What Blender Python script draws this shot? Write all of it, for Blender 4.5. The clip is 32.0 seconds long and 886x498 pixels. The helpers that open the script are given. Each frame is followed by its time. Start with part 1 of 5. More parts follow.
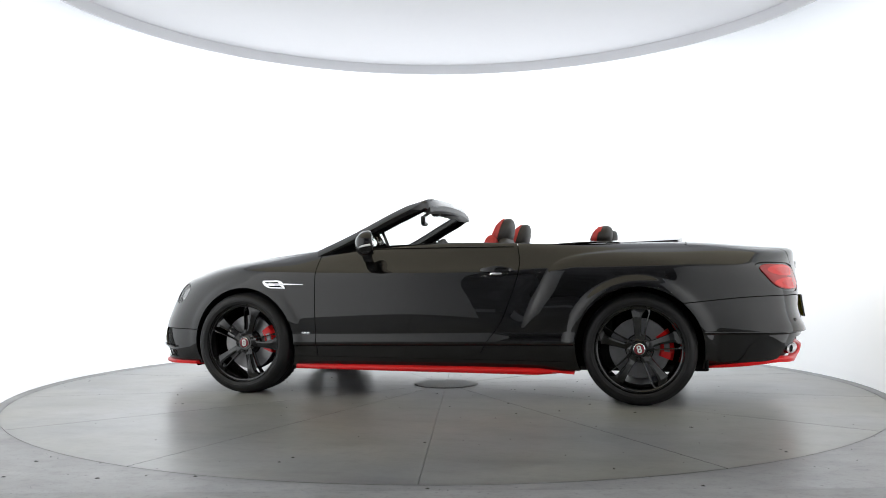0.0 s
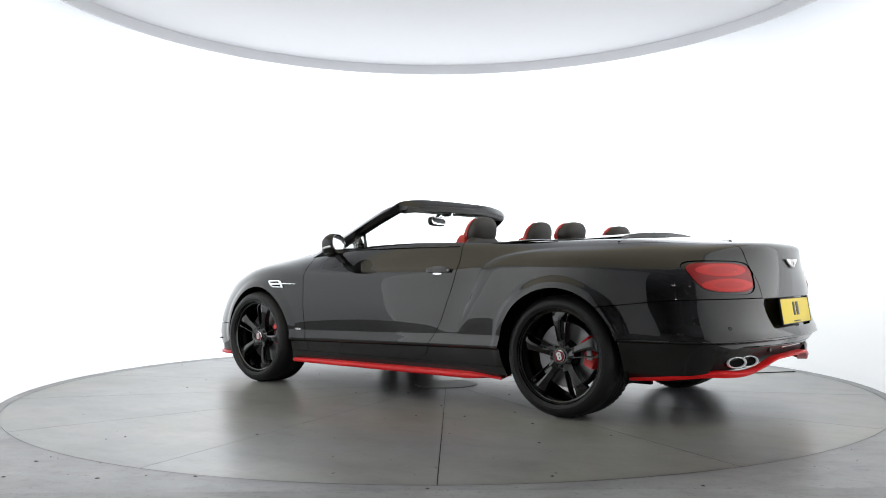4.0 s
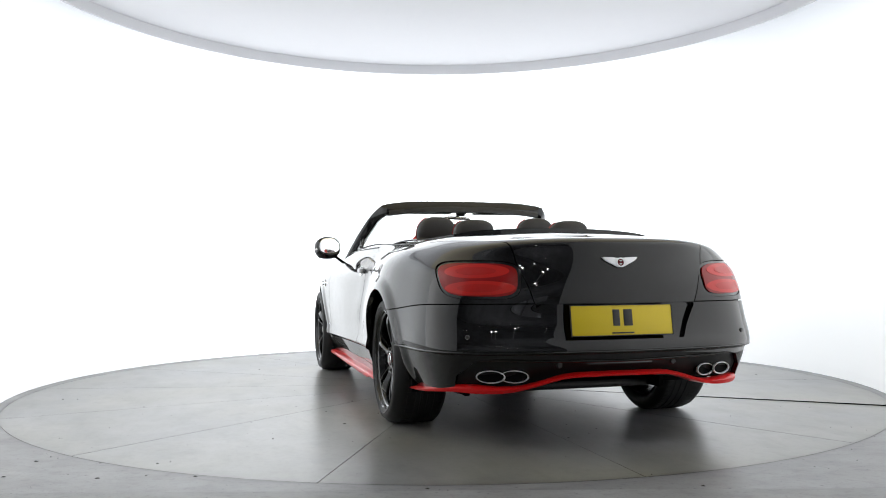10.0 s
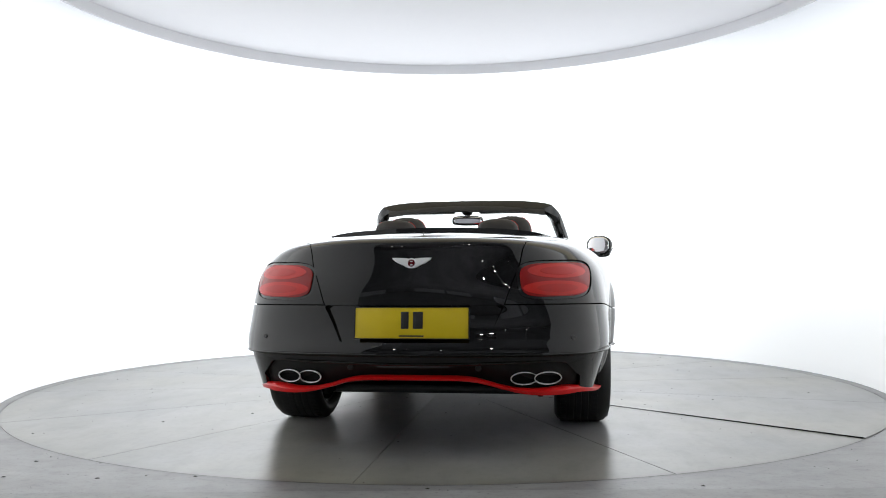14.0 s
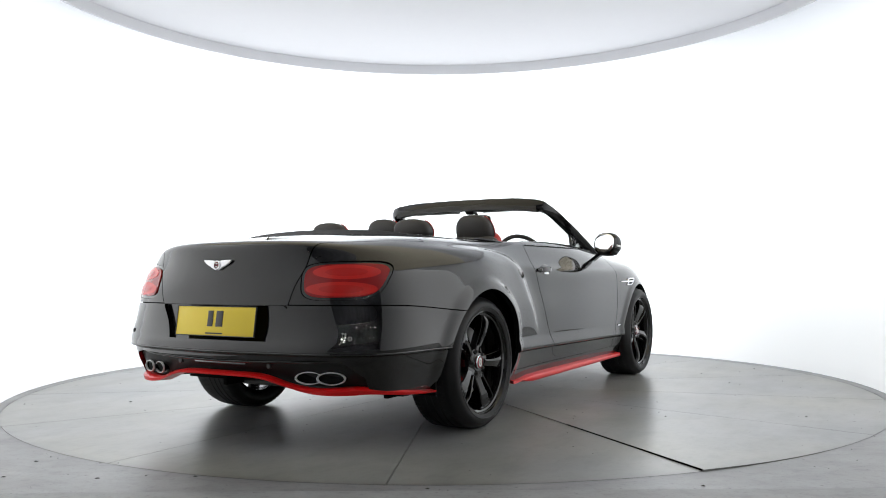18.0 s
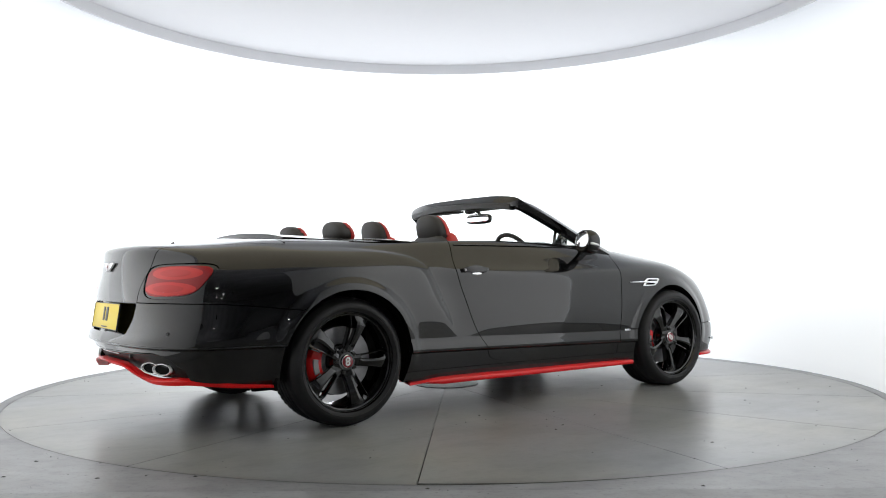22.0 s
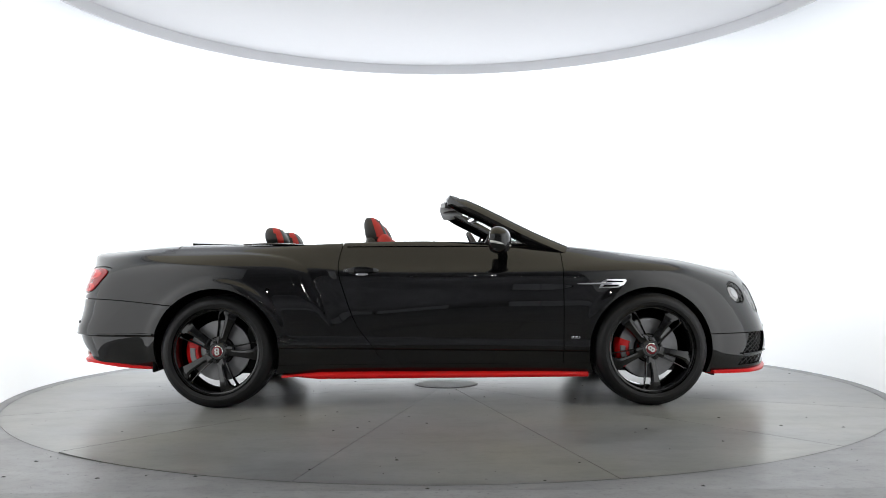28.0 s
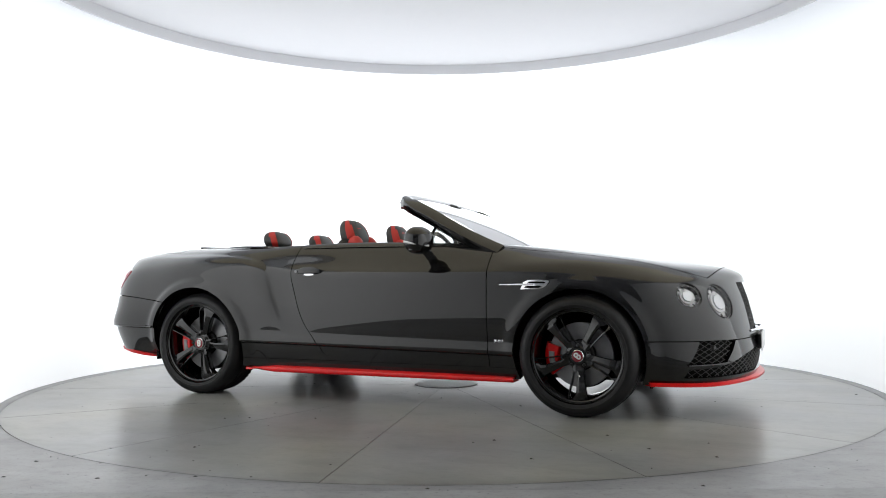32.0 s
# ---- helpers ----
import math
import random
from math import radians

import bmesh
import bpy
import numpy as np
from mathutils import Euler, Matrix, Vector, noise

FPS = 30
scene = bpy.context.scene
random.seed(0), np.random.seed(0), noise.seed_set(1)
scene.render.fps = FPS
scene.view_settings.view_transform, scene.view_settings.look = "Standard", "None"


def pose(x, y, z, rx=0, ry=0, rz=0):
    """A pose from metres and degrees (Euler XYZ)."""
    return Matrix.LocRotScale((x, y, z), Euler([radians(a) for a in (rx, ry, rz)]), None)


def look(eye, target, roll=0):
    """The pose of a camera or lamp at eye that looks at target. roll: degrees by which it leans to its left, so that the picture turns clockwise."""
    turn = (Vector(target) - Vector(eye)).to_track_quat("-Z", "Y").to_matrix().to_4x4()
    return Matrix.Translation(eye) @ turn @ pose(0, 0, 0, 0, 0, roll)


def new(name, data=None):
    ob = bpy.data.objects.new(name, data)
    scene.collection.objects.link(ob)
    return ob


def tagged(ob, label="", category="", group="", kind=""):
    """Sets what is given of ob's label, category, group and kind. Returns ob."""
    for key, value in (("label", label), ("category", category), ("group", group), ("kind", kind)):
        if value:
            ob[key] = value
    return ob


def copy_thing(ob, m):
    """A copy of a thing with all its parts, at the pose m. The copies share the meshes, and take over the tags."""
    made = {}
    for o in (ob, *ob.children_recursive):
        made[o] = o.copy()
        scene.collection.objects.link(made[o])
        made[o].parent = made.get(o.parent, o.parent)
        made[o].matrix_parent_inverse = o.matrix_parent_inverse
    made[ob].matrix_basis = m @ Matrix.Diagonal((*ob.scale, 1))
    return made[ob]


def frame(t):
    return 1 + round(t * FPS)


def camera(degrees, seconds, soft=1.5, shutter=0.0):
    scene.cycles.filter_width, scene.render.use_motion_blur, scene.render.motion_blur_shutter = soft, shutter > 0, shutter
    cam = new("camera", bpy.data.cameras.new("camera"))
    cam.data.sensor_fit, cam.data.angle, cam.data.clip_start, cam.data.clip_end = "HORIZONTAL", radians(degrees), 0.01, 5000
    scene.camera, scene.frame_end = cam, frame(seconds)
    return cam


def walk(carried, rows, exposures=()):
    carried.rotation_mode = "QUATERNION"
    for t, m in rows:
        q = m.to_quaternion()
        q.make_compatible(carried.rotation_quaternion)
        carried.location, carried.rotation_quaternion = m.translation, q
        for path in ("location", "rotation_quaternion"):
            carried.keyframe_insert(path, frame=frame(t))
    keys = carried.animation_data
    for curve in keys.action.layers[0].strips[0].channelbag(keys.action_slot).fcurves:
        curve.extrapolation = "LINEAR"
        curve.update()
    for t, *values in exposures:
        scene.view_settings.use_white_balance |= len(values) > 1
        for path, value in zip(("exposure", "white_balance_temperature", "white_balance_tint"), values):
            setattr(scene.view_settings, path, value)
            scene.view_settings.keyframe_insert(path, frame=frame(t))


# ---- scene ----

# Camera: stands still in the open front of a photo studio.
EYE = (0.0, -6.266, 0.832)
AIM = (EYE[0] - 0.00279, EYE[1] + 1.0, EYE[2] + 0.0316)
cam = camera(56.91, 32.0, soft=1.0)
walk(cam, [(0.0, look(EYE, AIM, -0.36)), (32.0, look(EYE, AIM, -0.36))])

# The turntable's angle in degrees over time (car's nose against world x).
TURN = [(0.0, 164.94), (1.0, 158.85), (2.0, 152.78), (3.0, 146.71), (4.0, 140.68), (5.0, 134.63), (6.0, 128.65), (7.0, 122.85),
        (8.0, 117.14), (9.0, 111.47), (10.0, 105.75), (11.0, 100.01), (12.0, 94.26), (13.0, 88.51), (14.0, 82.76), (15.0, 77.0),
        (16.0, 71.24), (17.0, 65.46), (18.0, 59.66), (19.0, 53.87), (20.0, 48.05), (21.0, 42.2), (22.0, 36.33), (23.0, 30.44),
        (24.0, 24.51), (25.0, 18.58), (26.0, 12.64), (27.0, 6.7), (28.0, 0.76), (29.0, -5.15), (30.0, -11.03), (31.0, -16.89), (32.0, -22.74)]
OFF = (-0.088, -0.161)

# ---- light ----
world = bpy.data.worlds.new("world")
scene.world = world
world.use_nodes = True
world.node_tree.nodes["Background"].inputs[0].default_value = (0.5, 0.55, 0.6, 1)
world.node_tree.nodes["Background"].inputs[1].default_value = 0.02
scene.view_settings.exposure = 0.0
# unseen fill lamps in two added wall gaps beside the studio brighten the hall
for fill_x in (-11.8, 11.8):
    fill_light = bpy.data.lights.new("gate_daylight", "AREA")
    fill_light.shape, fill_light.size, fill_light.size_y, fill_light.energy, fill_light.color = "RECTANGLE", 4.2, 5.8, 850.0, (0.90, 0.95, 1.0)
    new("gate_daylight", fill_light).matrix_world = look((fill_x, -1.0, 2.2), (0, -1.0, 2.2))
WALL_GLOW = 1.38


# ---- materials ----
def mat(name, color, rough=0.5, metal=0.0, **kw):
    m = bpy.data.materials.new(name)
    m.use_nodes = True
    b = m.node_tree.nodes["Principled BSDF"]
    b.inputs["Base Color"].default_value = (*color, 1)
    b.inputs["Roughness"].default_value = rough
    b.inputs["Metallic"].default_value = metal
    for k, v in kw.items():
        b.inputs[k.replace("_", " ")].default_value = v
    return m


def grain(m, scale, amount, bump=0.0, rough=0.0, detail=6.0, stretch=(1, 1, 1), second=0.0):
    """Varies a material's colour, roughness and relief by noise at two scales."""
    nt = m.node_tree
    b = nt.nodes["Principled BSDF"]
    co = nt.nodes.new("ShaderNodeTexCoord")
    mp = nt.nodes.new("ShaderNodeMapping")
    mp.inputs["Scale"].default_value = stretch
    nt.links.new(co.outputs["Object"], mp.inputs[0])
    n1 = nt.nodes.new("ShaderNodeTexNoise")
    n1.inputs["Scale"].default_value, n1.inputs["Detail"].default_value = scale, detail
    n2 = nt.nodes.new("ShaderNodeTexNoise")
    n2.inputs["Scale"].default_value, n2.inputs["Detail"].default_value = second or scale * 14, 3
    for n in (n1, n2):
        nt.links.new(mp.outputs[0], n.inputs["Vector"])
    add = nt.nodes.new("ShaderNodeMath")
    add.operation = "MULTIPLY_ADD"
    nt.links.new(n2.outputs[0], add.inputs[0])
    add.inputs[1].default_value = 0.35
    nt.links.new(n1.outputs[0], add.inputs[2])
    rng = nt.nodes.new("ShaderNodeMapRange")
    rng.inputs[1].default_value, rng.inputs[2].default_value = 0.35, 1.0
    rng.inputs[3].default_value, rng.inputs[4].default_value = 1 - amount, 1 + amount
    nt.links.new(add.outputs[0], rng.inputs[0])
    mul = nt.nodes.new("ShaderNodeVectorMath")
    mul.operation = "SCALE"
    mul.inputs[0].default_value = b.inputs["Base Color"].default_value[:3]
    nt.links.new(rng.outputs[0], mul.inputs["Scale"])
    nt.links.new(mul.outputs[0], b.inputs["Base Color"])
    if rough:
        r = nt.nodes.new("ShaderNodeMapRange")
        base = b.inputs["Roughness"].default_value
        r.inputs[1].default_value, r.inputs[2].default_value = 0.35, 1.0
        r.inputs[3].default_value, r.inputs[4].default_value = base - rough, base + rough
        nt.links.new(add.outputs[0], r.inputs[0])
        nt.links.new(r.outputs[0], b.inputs["Roughness"])
    if bump:
        bp = nt.nodes.new("ShaderNodeBump")
        bp.inputs["Strength"].default_value, bp.inputs["Distance"].default_value = 0.5, bump
        nt.links.new(n2.outputs[0], bp.inputs["Height"])
        nt.links.new(bp.outputs[0], b.inputs["Normal"])
    return m


PAINT = mat("black_paint", (0.0020, 0.0019, 0.0021), 0.3, Specular_IOR_Level=0.03, Coat_Weight=1.0, Coat_Roughness=0.010, Coat_IOR=1.52)
GLOSS = mat("gloss_black", (0.002, 0.002, 0.0022), 0.15, Specular_IOR_Level=0.3, Coat_Weight=0.6, Coat_Roughness=0.04)
RED = grain(mat("red_paint", (0.62, 0.006, 0.007), 0.35, Specular_IOR_Level=0.2, Coat_Weight=0.35, Coat_Roughness=0.05), 3, 0.06)
RUBBER = grain(mat("tyre_rubber", (0.0075, 0.0075, 0.008), 0.5, Specular_IOR_Level=0.3), 18, 0.25, 0.0004, 0.08)
PLASTIC = grain(mat("black_plastic", (0.012, 0.012, 0.012), 0.45), 30, 0.2, 0.0003)
DARK = mat("dark_lining", (0.004, 0.004, 0.004), 0.85, Specular_IOR_Level=0.1)
RIMBLACK = mat("rim_black", (0.0022, 0.0022, 0.0024), 0.25, Specular_IOR_Level=0.15, Coat_Weight=1.0, Coat_Roughness=0.045, Coat_IOR=1.45)
CHROME = mat("chrome", (0.9, 0.9, 0.92), 0.07, 1.0)
STEEL = grain(mat("brushed_steel", (0.21, 0.21, 0.215), 0.45, 1.0), 25, 0.12)
LEATHER = grain(mat("dark_leather", (0.031, 0.028, 0.026), 0.55), 12, 0.15, 0.0008, 0.06)
REDLEATHER = grain(mat("red_leather", (0.47, 0.023, 0.016), 0.5), 12, 0.12, 0.0008, 0.06)
BADGE = mat("badge_metal", (0.85, 0.85, 0.87), 0.35, 0.4)
YELLOW = mat("plate_yellow", (0.64, 0.48, 0.0), 0.35)
WHITEPL = mat("plate_white", (0.62, 0.62, 0.62), 0.35)
INK = mat("black_ink", (0.01, 0.01, 0.01), 0.4)
WHITE = grain(mat("white_panel", (0.70, 0.70, 0.725), 0.6), 0.8, 0.02)
TAILRED = mat("tail_lens", (0.50, 0.016, 0.012), 0.15, Specular_IOR_Level=0.2, Coat_Weight=0.4, Coat_Roughness=0.02)
TAILDEEP = mat("tail_deep", (0.24, 0.006, 0.006), 0.2, Specular_IOR_Level=0.2, Coat_Weight=0.4, Coat_Roughness=0.02)
DECK = grain(mat("turntable_paint", (0.236, 0.238, 0.236), 0.28, Specular_IOR_Level=0.60), 0.9, 0.12, 0.0, 0.0, 4.0, (1, 1, 1), 5.0)
DECK2 = grain(mat("hub_cover_paint", (0.31, 0.314, 0.31), 0.38), 3, 0.12)
FLOOR = grain(mat("grey_floor", (0.262, 0.266, 0.278), 0.36, Specular_IOR_Level=0.45), 1.6, 0.12, 0.0, 0.0, 4.0, (1, 1, 1), 6.0)
HALL = grain(mat("hall_floor", (0.25, 0.255, 0.266), 0.45), 1.6, 0.15, 0.0006, 0.06)
HALLWALL = grain(mat("hall_wall", (0.60, 0.60, 0.62), 0.8), 1.0, 0.3)
GLOW = mat("backlit_fabric", (0.82, 0.85, 0.89), 0.8, Emission_Color=(0.945, 0.975, 1.0, 1), Emission_Strength=WALL_GLOW)


def backlight(m):
    """The lamps behind the fabric: fullest at mid height, weaker towards the top, the floor and the sides."""
    nt = m.node_tree
    co = nt.nodes.new("ShaderNodeTexCoord")
    sep = nt.nodes.new("ShaderNodeSeparateXYZ")
    ramp = nt.nodes.new("ShaderNodeFloatCurve")
    rng = nt.nodes.new("ShaderNodeMapRange")
    rng.inputs[1].default_value, rng.inputs[2].default_value = 0.0, 3.75
    c = ramp.mapping.curves[0]
    c.points[0].location = (0, 0.66)
    c.points[1].location = (1, 0.44)
    for x, y in ((0.12, 0.80), (0.28, 1.0), (0.5, 1.0), (0.72, 0.82), (0.88, 0.55)):
        c.points.new(x, y)
    mul = nt.nodes.new("ShaderNodeMath")
    mul.operation = "MULTIPLY"
    mul.inputs[1].default_value = WALL_GLOW
    nt.links.new(co.outputs["Object"], sep.inputs[0])
    nt.links.new(sep.outputs[2], rng.inputs[0])
    nt.links.new(rng.outputs[0], ramp.inputs["Value"])
    dim = nt.nodes.new("ShaderNodeFloatCurve")
    across = nt.nodes.new("ShaderNodeMapRange")
    across.inputs[1].default_value, across.inputs[2].default_value = -3.7, 3.7
    c = dim.mapping.curves[0]
    c.points[0].location = (0, 0.52)
    c.points[1].location = (1, 0.40)
    for x, y in ((0.06, 0.62), (0.2, 1.0), (0.73, 1.0), (0.86, 0.66), (0.94, 0.43)):
        c.points.new(x, y)
    both_ways = nt.nodes.new("ShaderNodeMath")
    both_ways.operation = "MULTIPLY"
    nt.links.new(sep.outputs[0], across.inputs[0])
    nt.links.new(across.outputs[0], dim.inputs["Value"])
    nt.links.new(dim.outputs[0], both_ways.inputs[0])
    nt.links.new(ramp.outputs[0], both_ways.inputs[1])
    nt.links.new(both_ways.outputs[0], mul.inputs[0])
    nt.links.new(mul.outputs[0], nt.nodes["Principled BSDF"].inputs["Emission Strength"])


backlight(GLOW)
WINGGLOW = mat("backlit_fabric_wing", (0.78, 0.80, 0.83), 0.8, Emission_Color=(0.97, 0.985, 1.0, 1), Emission_Strength=WALL_GLOW)


def fade(m, y0, y1, low):
    """Fades the side panels' glow towards the open front, imitating light that falls off."""
    nt = m.node_tree
    co = nt.nodes.new("ShaderNodeTexCoord")
    sep = nt.nodes.new("ShaderNodeSeparateXYZ")
    rng = nt.nodes.new("ShaderNodeMapRange")
    rng.interpolation_type = "SMOOTHSTEP"
    rng.inputs[1].default_value, rng.inputs[2].default_value = y1, y0
    rng.inputs[3].default_value, rng.inputs[4].default_value = low, WALL_GLOW
    nt.links.new(co.outputs["Object"], sep.inputs[0])
    nt.links.new(sep.outputs[1], rng.inputs[0])
    nt.links.new(rng.outputs[0], nt.nodes["Principled BSDF"].inputs["Emission Strength"])


fade(WINGGLOW, -1.3, -4.5, 0.10)


# ---- mesh tools ----
def finish(me, material, smooth=True):
    me.materials.append(material)
    if smooth:
        me.polygons.foreach_set("use_smooth", [True] * len(me.polygons))
    me.update()


def part(name, bm, material, parent=None, label="", angle=40, smooth=True):
    """One bmesh as one mesh object, under a thing or part."""
    me = bpy.data.meshes.new(name)
    bm.normal_update()
    for e in bm.edges:
        if len(e.link_faces) == 2 and e.calc_face_angle(0) > radians(angle):
            e.smooth = False
    bm.to_mesh(me)
    bm.free()
    finish(me, material, smooth)
    ob = new(name, me)
    ob.parent = parent
    if label:
        ob["label"] = label
    return ob


def box(sx, sy, sz, at=(0, 0, 0), bevel=0.0, turn=None, seg=2):
    bm = bmesh.new()
    bmesh.ops.create_cube(bm, size=1)
    bmesh.ops.scale(bm, vec=(sx, sy, sz), verts=bm.verts)
    if bevel:
        bmesh.ops.bevel(bm, geom=bm.edges[:], offset=bevel, segments=seg, affect="EDGES", profile=0.5)
    if turn is not None:
        bm.transform(turn)
    bmesh.ops.translate(bm, vec=at, verts=bm.verts)
    return bm


def lathe(profile, seg=48, closed=False):
    """Revolves (radius, along) pairs round the y axis."""
    bm = bmesh.new()
    n = len(profile)
    rings = [[bm.verts.new((r * math.cos(2 * math.pi * k / seg), a, r * math.sin(2 * math.pi * k / seg))) for r, a in profile] for k in range(seg)]
    for k in range(seg):
        a, b = rings[k], rings[(k + 1) % seg]
        for i in range(n if closed else n - 1):
            j = (i + 1) % n
            bm.faces.new((a[i], a[j], b[j], b[i]))
    bmesh.ops.remove_doubles(bm, verts=bm.verts, dist=1e-5)
    bmesh.ops.recalc_face_normals(bm, faces=bm.faces)
    return bm


def prism(poly, depth, axis="y", bevel=0.0):
    """A polygon of (a, b) pairs, pushed to a depth along an axis."""
    bm = bmesh.new()
    place = {"y": lambda a, b, d: (a, d, b), "x": lambda a, b, d: (d, a, b), "z": lambda a, b, d: (a, b, d)}[axis]
    f = bm.faces.new([bm.verts.new(place(a, b, 0)) for a, b in poly])
    out = bmesh.ops.extrude_face_region(bm, geom=[f])
    bmesh.ops.translate(bm, vec=place(0, 0, depth), verts=[v for v in out["geom"] if isinstance(v, bmesh.types.BMVert)])
    bmesh.ops.recalc_face_normals(bm, faces=bm.faces)
    if bevel:
        bmesh.ops.bevel(bm, geom=bm.edges[:], offset=bevel, segments=2, affect="EDGES", profile=0.5)
    return bm


def tube(points, radius, sides=10, closed=False, flat=1.0):
    """A rounded bar along a line of points."""
    pts = [Vector(p) for p in points]
    bm = bmesh.new()
    rings = []
    n = len(pts)
    for i, p in enumerate(pts):
        d = (pts[(i + 1) % n] - pts[i - 1]) if closed or 0 < i < n - 1 else (pts[1] - pts[0] if i == 0 else pts[-1] - pts[-2])
        d.normalize()
        side = d.cross(Vector((0, 0, 1)))
        if side.length < 1e-3:
            side = Vector((1, 0, 0))
        side.normalize()
        up = side.cross(d)
        r = radius[i] if isinstance(radius, (list, tuple)) else radius
        rings.append([bm.verts.new(p + side * (r * math.cos(a)) + up * (r * flat * math.sin(a))) for a in [2 * math.pi * k / sides for k in range(sides)]])
    for i in range(n if closed else n - 1):
        a, b = rings[i], rings[(i + 1) % n]
        for k in range(sides):
            bm.faces.new((a[k], a[(k + 1) % sides], b[(k + 1) % sides], b[k]))
    if not closed:
        bm.faces.new(rings[0][::-1])
        bm.faces.new(rings[-1])
    bmesh.ops.recalc_face_normals(bm, faces=bm.faces)
    return bm


def cubic(knots, values, at):
    """Natural cubic spline through values (n, ...) at knots, read at the given places."""
    k, v, at = np.asarray(knots, float), np.asarray(values, float), np.asarray(at, float)
    n = len(k)
    h = np.diff(k)
    A = np.eye(n)
    r = np.zeros((n,) + v.shape[1:])
    for i in range(1, n - 1):
        A[i, i - 1], A[i, i], A[i, i + 1] = h[i - 1], 2 * (h[i - 1] + h[i]), h[i]
        r[i] = 6 * ((v[i + 1] - v[i]) / h[i] - (v[i] - v[i - 1]) / h[i - 1])
    m = np.linalg.solve(A, r.reshape(n, -1)).reshape(r.shape)
    i = np.clip(np.searchsorted(k, at) - 1, 0, n - 2)
    sh = (-1,) + (1,) * (v.ndim - 1)
    d, a, b = h[i].reshape(sh), (k[i + 1] - at).reshape(sh), (at - k[i]).reshape(sh)
    return (m[i] * a**3 + m[i + 1] * b**3) / (6 * d) + (v[i] / d - m[i] * d / 6) * a + (v[i + 1] / d - m[i + 1] * d / 6) * b


def lerp(pairs, at):
    xs, ys = zip(*sorted(pairs))
    return np.interp(at, xs, ys)


def curve(pairs, at):
    xs, ys = zip(*sorted(pairs))
    at = np.clip(np.asarray(at, float), xs[0], xs[-1])
    return cubic(xs, ys, at.ravel()).reshape(at.shape)


def step(x, a, b):
    t = np.clip((x - a) / (b - a), 0, 1)
    return t * t * (3 - 2 * t)


# ---- the studio ----
def arc_wall(name, r_low, r_high, z0, z1, a0, a1, thick, material, seg=96):
    bm = bmesh.new()
    rows = []
    for k in range(seg + 1):
        a = radians(a0 + (a1 - a0) * k / seg)
        c, s = math.cos(a), math.sin(a)
        rows.append([bm.verts.new((r * c, r * s, z)) for r, z in ((r_low, z0), (r_high, z1), (r_high + thick, z1), (r_low + thick, z0))])
    for a, b in zip(rows, rows[1:]):
        for i in range(4):
            bm.faces.new((a[i], a[(i + 1) % 4], b[(i + 1) % 4], b[i]))
    bm.faces.new(rows[0])
    bm.faces.new(rows[-1][::-1])
    bmesh.ops.recalc_face_normals(bm, faces=bm.faces)
    return part(name, bm, material)


def disc(name, r0, r1, z0, z1, material, seg=128, parent=None, label=""):
    """A flat ring or plate between two radii and two heights."""
    prof = [(max(r0, 1e-4), z1), (r1, z1), (r1, z0), (max(r0, 1e-4), z0)]
    bm = lathe(prof, seg, closed=True)
    bm.transform(Matrix.Rotation(radians(90), 4, "X"))
    return part(name, bm, material, parent, label)


def fill_gap_wall(x):
    """A long hall wall with a wide gap, added for a fill lamp beside the studio."""
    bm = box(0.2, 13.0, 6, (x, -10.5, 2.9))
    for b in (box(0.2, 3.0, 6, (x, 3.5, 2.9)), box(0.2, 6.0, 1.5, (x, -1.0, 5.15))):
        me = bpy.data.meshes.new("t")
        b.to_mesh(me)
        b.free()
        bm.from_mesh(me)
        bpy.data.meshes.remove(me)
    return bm


